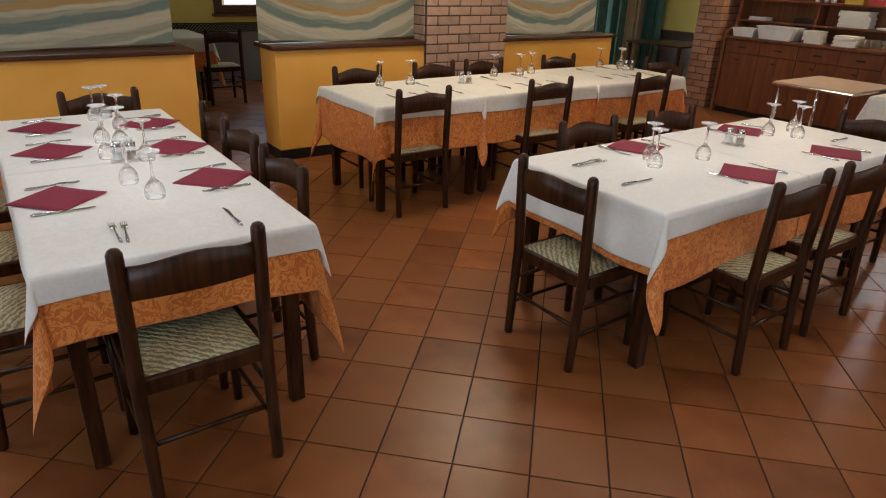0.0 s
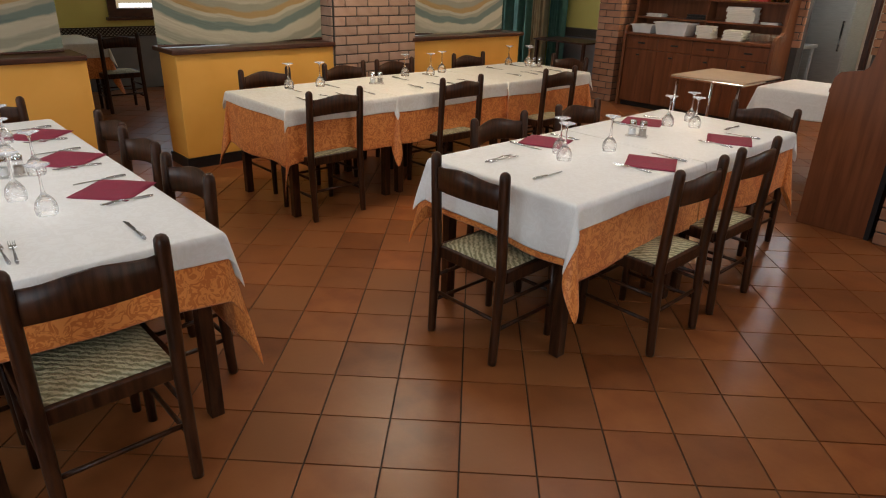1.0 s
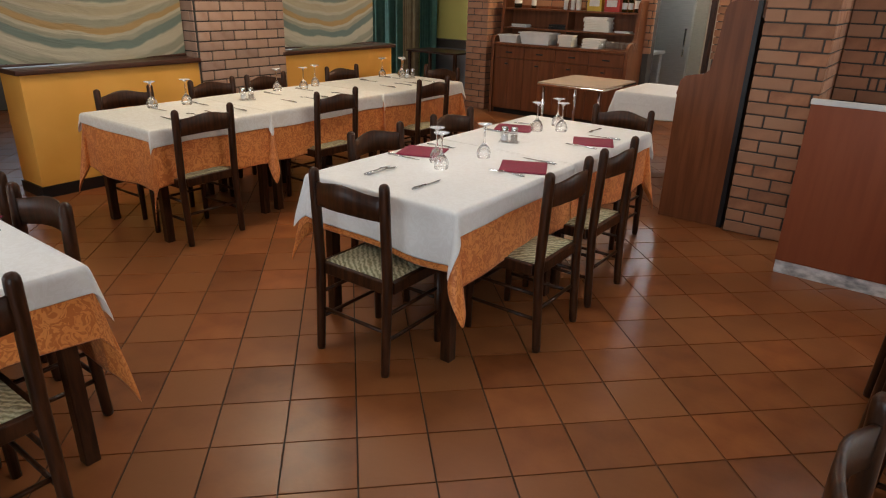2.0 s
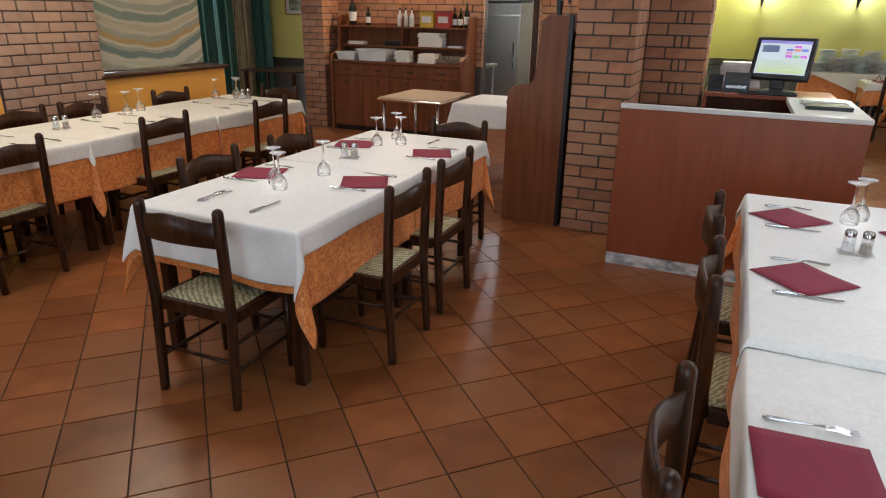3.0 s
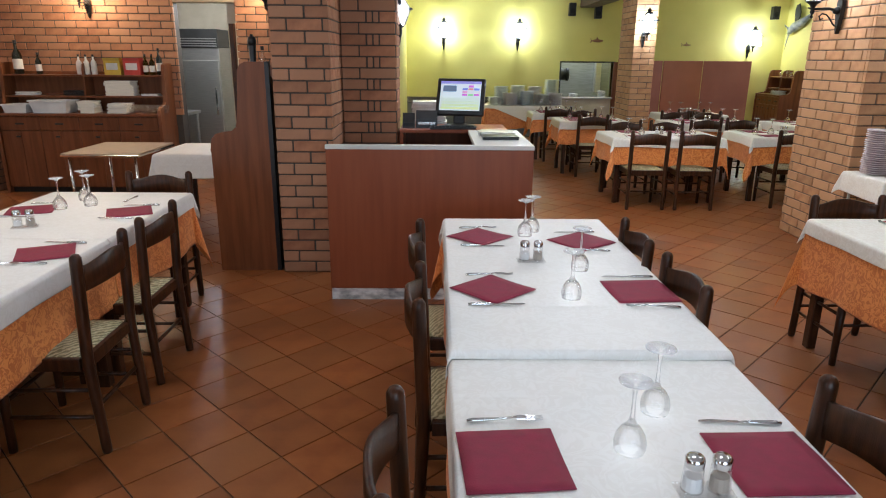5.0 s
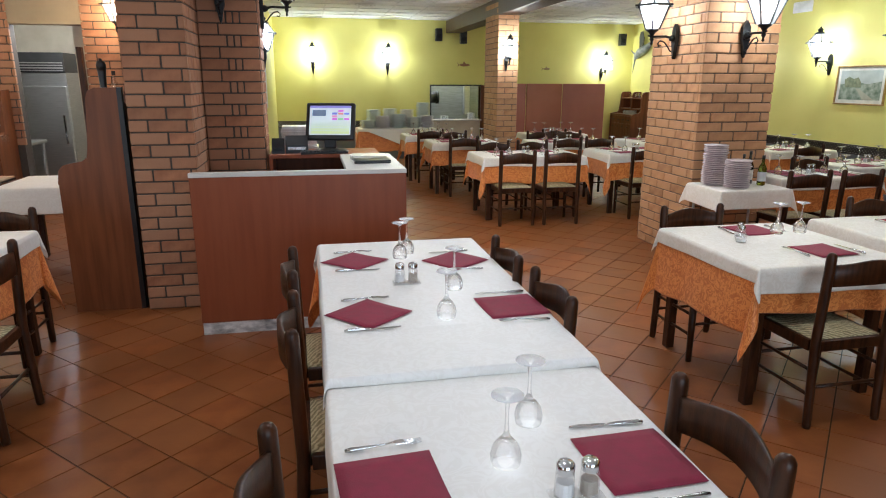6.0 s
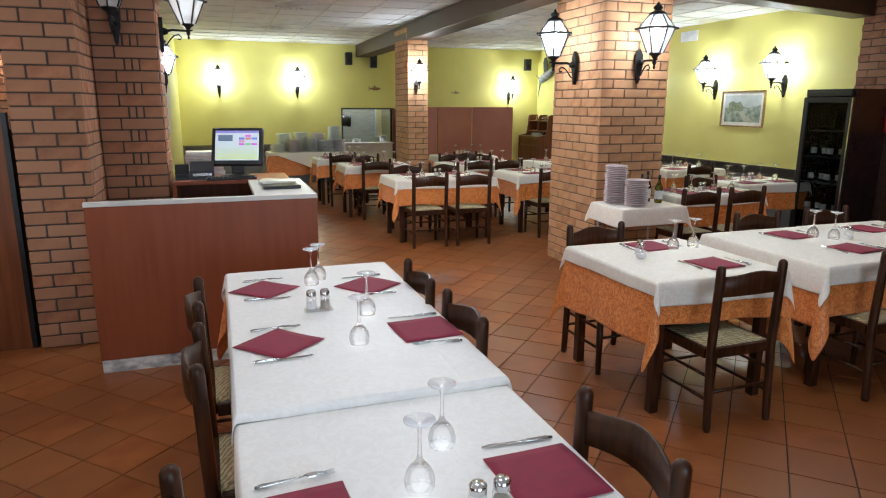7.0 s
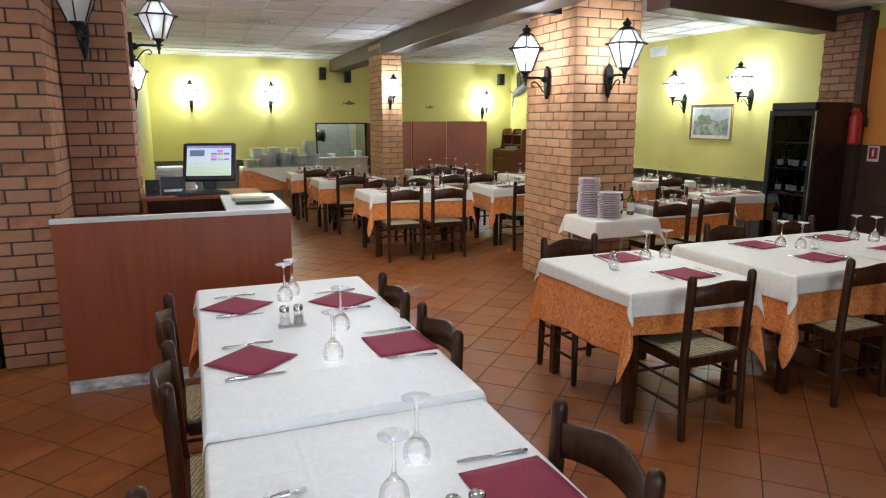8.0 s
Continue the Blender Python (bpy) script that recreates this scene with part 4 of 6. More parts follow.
S1 = 0.965
hutch(-3.70, HALL - 0.012, 0, 1.98, S1, "long brown wooden sideboard with open shelves holding bottles and linen")
near = hutch(-0.595, 6.14, -90, 1.76, 1.0, "brown wooden sideboard seen from its curved side panel")
for side in (-1, 1):
    part("rear_strip", box(side * 0.88 - 0.024, side * 0.88 + 0.024, -0.028, 0.004, 0.0, 1.632), BLACK, near, "black strip along the rear of the side panel")


def bottle(name, x, y, z, h, r, material, label):
    b = empty(name, x, y, z, 0, label, "bottle", "bottles")
    part("body", lathe([(0, 0), (r * 0.9, 0.002), (r, 0.01), (r, h * 0.55), (r * 0.85, h * 0.63), (r * 0.35, h * 0.75), (r * 0.32, h * 0.93), (0, h * 0.93)], 18), material, b, "", True)
    part("cap", lathe([(r * 0.38, h * 0.93 - 0.01), (r * 0.38, h), (0, h)], 14), BLACK, b, "", True)
    part("label_band", lathe([(r + 0.001, h * 0.15), (r + 0.001, h * 0.45)], 18), RUBBER, b, "pale paper band", True)
    return b


zt, zm, zw = 1.46 * S1 + 0.023, 1.20 * S1 + 0.023, 0.981
yb = HALL - 0.15
bottle("champagne_bottle", -4.52, yb, zt, 0.40, 0.054, BOTTLE, "dark champagne bottle on the top shelf")
bottle("wine_bottle", -4.27, yb, zt, 0.26, 0.034, BOTTLE, "dark bottle with a pale band on the shelf")
for i in range(3):
    bottle("cruet_bottle", -3.77 + 0.09 * i, yb, zt, 0.24, 0.034, WHITE_PLASTIC, "white bottle with a red cap on the shelf")
for i in range(2):
    bottle("cruet_bottle", -2.95 + 0.08 * i, yb, zt, 0.25, 0.032, OIL, "green glass bottle on the shelf")
bottle("wine_bottle", -2.78, yb, zt, 0.32, 0.036, BOTTLE, "dark bottle at the end of the shelf")
for x, c, l in ((-3.34, (0.60, 0.42, 0.05), "yellow cardboard box on the shelf"), (-3.10, (0.50, 0.05, 0.04), "red cardboard box on the shelf")):
    b = empty("carton", x, yb, zt, 0, l, "carton", "cartons on the shelf")
    part("body", box(-0.10, 0.10, -0.06, 0.06, 0, 0.2, 0.002), mat("carton_board", c, 0.6, scale=12), b)
    part("label_band", box(-0.07, 0.07, -0.063, -0.06, 0.06, 0.14), RUBBER, b, "pale printed panel")
    part("flap", box(-0.1, 0.1, -0.075, -0.061, 0.17, 0.20), mat("carton_flap", tuple(v * 0.8 for v in c), 0.6), b)
pile("napkin_pile", -4.45, yb, zm, 0.24, 0.14, 3, 0.014, PORCELAIN, "folded white napkins on the shelf", "linen")
pile("dark_tray", -3.85, yb, zm, 0.26, 0.14, 2, 0.03, BLACK, "black tray on the shelf", "tray")
pile("napkin_pile", -3.28, yb, zm, 0.34, 0.18, 9, 0.02, LINEN_CREAM, "stack of folded cream linen", "linen")
pile("saucer_pile", -2.92, yb, zm, 0.2, 0.14, 2, 0.012, PORCELAIN, "white saucers on the shelf", "crockery")


def tub(x, y, z, w, d, h):
    t = empty("plastic_tub", x, y, z, 0, "white plastic tub on the sideboard", "tub", "tubs on the sideboard")
    bm = bmesh.new()
    ring = lambda ww, dd, zz: [bm.verts.new((sx * ww / 2, sy * dd / 2, zz)) for sx, sy in ((-1, -1), (1, -1), (1, 1), (-1, 1))]
    rs = [ring(w * 0.86, d * 0.86, 0), ring(w, d, h), ring(w * 0.95, d * 0.95, h), ring(w * 0.82, d * 0.82, 0.012)]
    bm.faces.new(rs[0][::-1])
    for a, b in zip(rs, rs[1:]):
        for q in range(4):
            bm.faces.new((a[q], a[(q + 1) % 4], b[(q + 1) % 4], b[q]))
    bm.faces.new(rs[3])
    part("shell", bm, WHITE_PLASTIC, t)
    rim = bmesh.new()
    for x0, x1, y0, y1 in ((-w / 2 - .012, w / 2 + .012, -d / 2 - .012, -d / 2 + .004), (-w / 2 - .012, w / 2 + .012, d / 2 - .004, d / 2 + .012), (-w / 2 - .012, -w / 2 + .004, -d / 2, d / 2), (w / 2 - .004, w / 2 + .012, -d / 2, d / 2)):
        box(x0, x1, y0, y1, h - 0.012, h + 0.003, bm=rim)
    part("rim", rim, WHITE_PLASTIC, t)


ys = HALL - 0.33
tub(-4.48, ys, zw, 0.30, 0.24, 0.10)
tub(-4.05, ys, zw, 0.46, 0.28, 0.15)
pile("napkin_pile", -3.62, ys, zw, 0.2, 0.2, 8, 0.018, LINEN_CREAM, "stack of folded cream napkins", "linen")
pile("napkin_pile", -3.24, ys, zw, 0.24, 0.2, 6, 0.02, LINEN_CREAM, "stack of folded cream napkins", "linen")


def tumbler(x, y, z):
    g = part("tumbler", lathe([(0, 0), (0.026, 0.0), (0.032, 0.10), (0.030, 0.10), (0.024, 0.012), (0, 0.010)], 14), GLASS, None, "", True, (x, y, z))
    return tagged(g, "clear glass tumbler on the sideboard", "glass", "tumblers on the sideboard")


for i in range(7):
    for j in range(2):
        tumbler(-3.04 + 0.045 * (i - 1) * 1.5, ys + 0.06 - 0.09 * j, zw)

# pepper mill and cruet on the near sideboard
pm = empty("pepper_mill", -0.74, 5.38, 1.46 + 0.023, 0, "tall black turned pepper mill on the sideboard", "pepper mill")
part("body", lathe([(0, 0), (0.035, 0), (0.035, 0.02), (0.026, 0.05), (0.022, 0.16), (0.028, 0.25), (0.03, 0.27), (0, 0.27)], 18), BLACK, pm, "", True)
part("head", lathe([(0.0, 0.268), (0.032, 0.27), (0.034, 0.30), (0.026, 0.325), (0.012, 0.33), (0.01, 0.345), (0, 0.347)], 18), BLACK, pm, "", True)
bottle("oil_cruet", -0.66, 5.36, 1.483, 0.26, 0.035, GLASS, "clear glass oil bottle on the sideboard")

# metal serving table and small covered table
mt = empty("metal_table", -2.50, 6.75, 0, 0, "serving table with a beige top and chrome legs", "table")
part("tabletop", box(-0.36, 0.36, -0.43, 0.43, 0.75, 0.78, 0.004), TABLETOP, mt)
part("rim", box(-0.366, 0.366, -0.436, 0.436, 0.745, 0.768, 0.004), CHROME, mt, "chrome edge")
for sx in (-1, 1):
    for sy in (-1, 1):
        part("leg", tube([(sx * 0.31, sy * 0.38, 0), (sx * 0.31, sy * 0.38, 0.75)], 0.014), CHROME, mt, "", True)
make_table(-1.98, -1.2, 6.32, 7.1, 0.775)
cloth("orange_tablecloth", -1.983, -1.197, 6.317, 7.103, 0.778, (0.15, 0.3, 0.15, 0.3), ORANGE_CLOTH, "orange undercloth of the small side table", seed=61)
cloth("white_tablecloth", -1.987, -1.193, 6.313, 7.107, 0.785, (0.24, 0.2, 0.24, 0.2), LINEN, "white cloth over a small side table", seed=62)
st = empty("side_table", -5.75, 8.55, 0, 0, "narrow dark side table before the yellow wall", "table")
part("tabletop", box(-0.55, 0.42, -0.3, 0.3, 0.74, 0.765, 0.004), WALNUT, st)
for sx in (-0.5, 0.38):
    for sy in (-0.26, 0.26):
        part("leg", box(sx - 0.02, sx + 0.02, sy - 0.02, sy + 0.02, 0, 0.74), WALNUT, st)

# green curtain beside the alcove wall
def curtain(x0, x1, y, z0, z1, material, label):
    bm = bmesh.new()
    n, nv = 90, 8
    rows = []
    for i in range(n + 1):
        u = i / n
        x = x0 + (x1 - x0) * u
        rows.append([bm.verts.new((x, y + (0.05 + 0.02 * j / nv) * math.sin(38 * u + 0.4 * math.sin(3 * j / nv)) + 0.02 * math.sin(91 * u), z0 + (z1 - z0) * j / nv)) for j in range(nv + 1)])
    for a, b in zip(rows, rows[1:]):
        for j in range(nv):
            bm.faces.new((a[j], b[j], b[j + 1], a[j + 1]))
    ob = part("curtain", bm, material, None, "", True)
    s = ob.modifiers.new("thickness", "SOLIDIFY")
    s.thickness = 0.004
    part("rod", tube([(x0 - 0.1, y, z1 + 0.02), (x1 + 0.1, y, z1 + 0.02)], 0.014), RAILW, ob, "dark curtain rod")
    return tagged(ob, label, "curtain", "curtains")


curtain(-8.4, -7.0, 9.0, 0.02, 2.5, CURTAIN, "floor-length green curtain in soft folds")
curtain(-6.95, -6.65, 8.98, 0.02, 2.5, mat("ochre_curtain", (0.36, 0.30, 0.19), 0.85, alt=(0.28, 0.22, 0.12), scale=10), "ochre and beige curtain panel in soft folds")
curtain(-6.6, -6.3, 9.0, 0.02, 2.5, CURTAIN, "narrow green curtain in soft folds")

# back room table and chairs behind the partition
laid_table(-9.2, -8.05, 1.55, 2.6, 0.775, (0.17, 0.17, 0.2, 0.2), (0.4, 0.4, 0.4, 0.4), True)
laid_table(-7.3, -6.4, 3.05, 4.05, 0.775, (0.17, 0.17, 0.2, 0.2), (0.4, 0.4, 0.4, 0.4), True)
chair(-7.80, 2.68, 90)
chair(-6.75, 2.90, 0)


# ---- lanterns ----
def make_lantern(lit=True):
    word = "lit" if lit else "unlit"
    l = empty("wall_lantern", 0, 0, 0, 0, "black wrought-iron wall lantern with " + ("clear" if lit else "milky") + " glass panes, " + word, "wall lantern", "wall lanterns")
    part("back_plate", prism([(-0.012, -0.14), (0, -0.17), (0.012, -0.14), (0.02, -0.08), (0.032, -0.04), (0.032, 0.05), (0.014, 0.08), (0, 0.10), (-0.014, 0.08), (-0.032, 0.05), (-0.032, -0.04), (-0.02, -0.08)], 0.0, 0.03), IRON, l)
    part("boss", lathe([(0, 0.0), (0.026, 0.004), (0.03, 0.02), (0.018, 0.045), (0, 0.05)], 14), IRON, l, "", True).matrix_basis = pose(0, 0.02, -0.01, -90, 0, 0)
    part("arm", tube([(0, 0.04, -0.01), (0, 0.10, 0.004), (0, 0.16, 0.002), (0, 0.22, 0.0), (0, 0.255, 0.008)], [0.012, 0.010, 0.009, 0.010, 0.005]), IRON, l, "", True)
    part("scroll", tube([(0, 0.03, -0.12), (0, 0.055, -0.105), (0, 0.08, -0.07), (0, 0.11, -0.04), (0, 0.145, -0.03), (0, 0.165, -0.05), (0, 0.155, -0.07), (0, 0.135, -0.065)], 0.0055, 8), IRON, l, "", True)
    part("finial", lathe([(0, -0.07), (0.012, -0.055), (0.006, -0.04), (0.018, -0.02), (0.010, 0.0), (0.026, 0.03), (0.05, 0.045), (0.05, 0.055), (0, 0.055)], 12, None, 0, 0.22), IRON, l, "iron foot of the lantern", True)
    z0, z1, z2, r0, r1, r2 = 0.055, 0.235, 0.335, 0.06, 0.135, 0.058
    ring = lambda r, z: [(r * math.cos(math.pi / 6 + k * math.pi / 3), 0.22 + r * math.sin(math.pi / 6 + k * math.pi / 3), z) for k in range(6)]
    a, b, c, d = ring(r0, z0), ring(r1, z1), ring(r2, z2), ring(r1 + 0.022, z1 - 0.004)
    for k in range(6):
        q = (k + 1) % 6
        part("bar", tube([a[k], b[k]], 0.0055, 6), IRON, l)
        part("bar", tube([b[k], c[k]], 0.0055, 6), IRON, l)
        part("rim", tube([d[k], d[q]], 0.008, 6), IRON, l)
        part("rim_bracket", tube([b[k], d[k]], 0.006, 6), IRON, l)
        for lo, hi in ((a, b), (b, c)):
            bm = bmesh.new()
            bm.faces.new([bm.verts.new(p) for p in (lo[k], lo[q], hi[q], hi[k])])
            ext = bmesh.ops.extrude_face_region(bm, geom=bm.faces[:])
            mid = Vector((0, 0.22, 0.22))
            for v in [e for e in ext["geom"] if isinstance(e, bmesh.types.BMVert)]:
                v.co += (Vector((mid.x, mid.y, v.co.z)) - v.co).normalized() * 0.002
            p = part("pane", bm, LANTERN_GLASS if lit else MILK_GLASS, l)
            p.visible_shadow = False
    part("roof", lathe([(0.062, 0.33), (0.068, 0.342), (0.042, 0.355), (0.024, 0.368), (0.038, 0.38), (0.03, 0.395), (0.01, 0.407), (0.012, 0.415), (0, 0.43)], 12, None, 0, 0.22), IRON, l, "", True)
    part("candle", lathe([(0, 0.055), (0.012, 0.055), (0.012, 0.12), (0, 0.12)], 10, None, 0, 0.22), WHITE_PLASTIC, l, "white candle tube", True)
    part("bulb", lathe([(0, 0.12), (0.014, 0.125), (0.032, 0.17), (0.028, 0.20), (0, 0.23)], 14, None, 0, 0.22), BULB if lit else PORCELAIN, l, "glowing bulb" if lit else "dark bulb", True).visible_shadow = False
    return l


LANTERNS = {}
def lantern(x, y, z, turn, power, scale=1.0, colour=(0.87, 0.955, 1.0)):
    m = pose(x, y, z, 0, 0, turn) @ Matrix.Scale(scale, 4)
    lit = power > 0
    if lit not in LANTERNS:
        LANTERNS[lit] = make_lantern(lit)
        LANTERNS[lit].matrix_basis = m
    else:
        copy_thing(LANTERNS[lit], m).matrix_basis = m
    if lit:
        p = m @ Vector((0, 0.22, 0.20))
        bulb(p.x, p.y, p.z, power, 0.05, colour)


LP = 42
lantern(4.58, 5.705, 2.10, 180, LP * 0.62, 1.2)
lantern(4.195, 6.18, 2.10, 90, LP * 0.62, 1.2)
lantern(3.82, 10.585, 2.0, 180, LP, 0.95)
lantern(0.816, FAR, 1.999, 180, LP, 1.12)
lantern(2.399, FAR, 1.999, 180, LP, 1.12)
lantern(7.361, FAR, 1.892, 180, LP, 1.12)
lantern(RIGHT, 8.643, 1.976, 90, LP * 0.75, 1.13)
lantern(RIGHT, 7.322, 1.999, 90, LP * 0.75, 1.13)
lantern(RIGHT, 10.547, 1.916, 90, LP * 0.75, 1.13)
lantern(0.33, 6.21, 1.90, 0, LP, 0.8)
lantern(0.335, 6.0, 2.26, -90, 0, 0.98)
lantern(0.06, 5.735, 2.29, 180, 0, 1.1)
WARM = (1.0, 0.74, 0.44)
lantern(-3.62, HALL - 0.01, 2.27, 180, 72, 1.0, WARM)
# unseen lantern, added for the warm light on the bricks beside the passage
lantern(-1.40, HALL - 0.01, 2.27, 180, 40, 1.0, WARM)



# ---- table settings ----
def make_glass():
    g = empty("stem_glass", 0, 0, 0, 0, "clear stemmed wine glass standing upside down on the cloth", "wine glass", "wine glasses")
    bowl = [(0.0, 0.070), (0.010, 0.068), (0.022, 0.060), (0.0325, 0.044), (0.0375, 0.026), (0.0362, 0.009), (0.0335, 0.0), (0.0352, 0.0), (0.0378, 0.009), (0.0392, 0.026), (0.0345, 0.046), (0.0242, 0.063), (0.012, 0.075), (0.0075, 0.085)]
    part("bowl", lathe(bowl, 24), GOBLET, g, "", True).visible_shadow = False
    part("stem", lathe([(0.0075, 0.085), (0.0052, 0.105), (0.0046, 0.145), (0.007, 0.170)], 12), GOBLET, g, "", True).visible_shadow = False
    part("foot", lathe([(0.007, 0.170), (0.015, 0.178), (0.036, 0.1835), (0.0405, 0.1855), (0.0405, 0.1875), (0.0, 0.189)], 24), FOOT_GLINT, g, "clear glass foot with its bright reflection mixed in as white", True).visible_shadow = False
    return g


GLASSES = [make_glass()]
def put(pool, m):
    """The first of a kind is moved, those after it are copies."""
    if len(pool) == 1 and not pool[0].get("used"):
        pool[0]["used"] = 1
        pool[0].matrix_basis = m
        return pool[0]
    pool.append(copy_thing(pool[0], m))
    return pool[-1]


def glass(x, y, z):
    put(GLASSES, pose(x, y, z, 0, 0, random.uniform(0, 90)))


def make_knife():
    k = empty("table_knife", 0, 0, 0, 0, "stainless steel table knife on the cloth", "knife", "table knives")
    part("handle", tube([(0, -0.105, 0.005), (0, -0.09, 0.006), (0, -0.03, 0.005), (0, -0.005, 0.004)], [0.005, 0.007, 0.006, 0.004], 8), STEEL, k, "", True)
    bm = bmesh.new()
    edge = [(-0.004, -0.006), (0.008, 0.004), (0.009, 0.08), (0.003, 0.105), (-0.004, 0.108)]
    lo = [bm.verts.new((u, v, 0.002)) for u, v in edge]
    hi = [bm.verts.new((u, v, 0.0045)) for u, v in edge]
    bm.faces.new(lo[::-1])
    bm.faces.new(hi)
    for i in range(5):
        bm.faces.new((lo[i], lo[(i + 1) % 5], hi[(i + 1) % 5], hi[i]))
    part("blade", bm, STEEL, k)
    return k


def make_fork():
    f = empty("table_fork", 0, 0, 0, 0, "stainless steel table fork on the cloth", "fork", "table forks")
    part("handle", tube([(0, -0.10, 0.004), (0, -0.085, 0.005), (0, 0.0, 0.008), (0, 0.03, 0.012)], [0.004, 0.0065, 0.003, 0.003], 8), STEEL, f, "", True)
    part("palm", box(-0.011, 0.011, 0.03, 0.055, 0.008, 0.011, 0.001), STEEL, f)
    for i in range(4):
        x = -0.0095 + i * 0.0063
        part("tine", tube([(x, 0.053, 0.009), (x, 0.08, 0.006), (x, 0.1, 0.009)], [0.0016, 0.0016, 0.0008], 6), STEEL, f)
    return f


KNIVES, FORKS = [make_knife()], [make_fork()]
def knife(x, y, z, turn):
    put(KNIVES, pose(x, y, z, 0, 0, turn))


def fork(x, y, z, turn):
    put(FORKS, pose(x, y, z, 0, 0, turn))


def make_napkin():
    bm = bmesh.new()
    g = 8
    s = 0.122
    vs = [[bm.verts.new((-s + 2 * s * i / g, -s + 2 * s * j / g, 0.004 + 0.003 * math.sin(3.0 * i / g) * math.cos(2.4 * j / g) + 0.004 * max(0, (i + j) / g - 1.5))) for j in range(g + 1)] for i in range(g + 1)]
    for i in range(g):
        for j in range(g):
            bm.faces.new((vs[i][j], vs[i + 1][j], vs[i + 1][j + 1], vs[i][j + 1]))
    ext = bmesh.ops.extrude_face_region(bm, geom=bm.faces[:])
    for v in [e for e in ext["geom"] if isinstance(e, bmesh.types.BMVert)]:
        v.co.z -= 0.003
    bmesh.ops.recalc_face_normals(bm, faces=bm.faces[:])
    n = part("paper_napkin", bm, NAPKIN, None, "", True)
    return tagged(n, "folded burgundy paper napkin lying on the cloth", "napkin", "paper napkins")


NAPKINS = [make_napkin()]
def napkin(x, y, z, turn):
    put(NAPKINS, pose(x, y, z, 0, 0, turn))


def make_cruet():
    c = empty("salt_and_pepper", 0, 0, 0, 0, "glass salt and pepper shakers with steel caps", "cruet set", "salt and pepper sets")
    part("stand", box(-0.062, 0.062, -0.032, 0.032, 0.0, 0.008, 0.003), GLASS, c, "clear tray")
    for s, m in ((-1, SALT), (1, mat("pepper", (0.42, 0.36, 0.30), 0.9, scale=200))):
        j = part("shaker", lathe([(0, 0.009), (0.024, 0.009), (0.025, 0.014), (0.021, 0.068), (0.019, 0.072), (0, 0.072)], 12, None, s * 0.03), GLASS, c, "", True)
        part("filling", lathe([(0, 0.012), (0.021, 0.012), (0.0195, 0.045), (0, 0.046)], 12, None, s * 0.03), m, j)
        part("cap", lathe([(0.021, 0.068), (0.0215, 0.088), (0.016, 0.095), (0, 0.097)], 12, None, s * 0.03), CHROME, j, "steel cap", True)
    return c


CRUETS = [make_cruet()]
def cruet(x, y, z, turn):
    put(CRUETS, pose(x, y, z, 0, 0, turn))


def make_shaker():
    j = empty("salt_shaker", 0, 0, 0, 0, "round glass salt shaker with a steel cap", "salt shaker", "salt shakers")
    part("jar", lathe([(0, 0.0), (0.026, 0.001), (0.030, 0.012), (0.031, 0.034), (0.025, 0.056), (0.017, 0.066), (0.015, 0.074)], 18), GLASS, j, "", True)
    part("filling", lathe([(0, 0.004), (0.024, 0.005), (0.027, 0.026), (0, 0.028)], 16), SALT, j, "white salt")
    part("cap", lathe([(0.0165, 0.070), (0.018, 0.088), (0.013, 0.098), (0, 0.101)], 16), CHROME, j, "steel cap", True)
    return j


SHAKERS = [make_shaker()]
def shaker(x, y, z):
    put(SHAKERS, pose(x, y, z))


ZA = 0.787
def place(x, y, z, turn, napkin_turn, fork_side=-1):
    """A napkin between fork and knife; turn 0 has the eater at -y."""
    m = pose(x, y, 0, 0, 0, turn)
    napkin(x, y, z, turn + napkin_turn)
    a, b = m @ Vector((0.17 * fork_side, 0, 0)), m @ Vector((-0.17 * fork_side, 0, 0))
    fork(a.x, a.y, z, turn + random.uniform(-5, 5))
    knife(b.x, b.y, z, turn + random.uniform(-5, 5))


# run beside the sideboard
for x, y, t, nt in ((-1.15, 3.12, 90, 27), (-1.14, 3.95, 90, 25), (-1.76, 3.03, -90, 20), (-1.73, 3.98, -90, 22)):
    place(x, y, ZA, t, nt)
fork(-1.665, 2.55, ZA, 2)
fork(-1.64, 2.56, ZA, -3)
knife(-1.325, 2.52, ZA, 0)
fork(-1.28, 4.28, ZA, 180)
for x, y in ((-1.46, 2.81), (-1.56, 2.90), (-1.43, 3.16), (-1.58, 4.02), (-1.45, 4.12), (-1.56, 4.27)):
    glass(x, y, ZA)
cruet(-1.53, 3.59, ZA, 20)
# run along the partition
for x, y in ((-4.08, 2.75), (-4.03, 3.0), (-4.1, 3.92), (-4.03, 4.16), (-4.1, 4.36), (-4.12, 5.3), (-3.95, 5.42), (-4.05, 5.52)):
    glass(x, y, 0.788 if y < 3.2 else 0.791 if y < 4.48 else 0.795)
cruet(-3.88, 3.44, 0.791, 60)
cruet(-3.85, 5.42, 0.795, 60)
for y in (2.58, 2.92, 3.62, 3.97, 4.80, 5.15):
    z = 0.788 if y < 3.2 else 0.791 if y < 4.4 else 0.795
    knife(-3.60, y, z, 84)
    fork(-3.58, y + 0.2, z, 95)
    knife(-3.98, y + 0.15, z, -86)
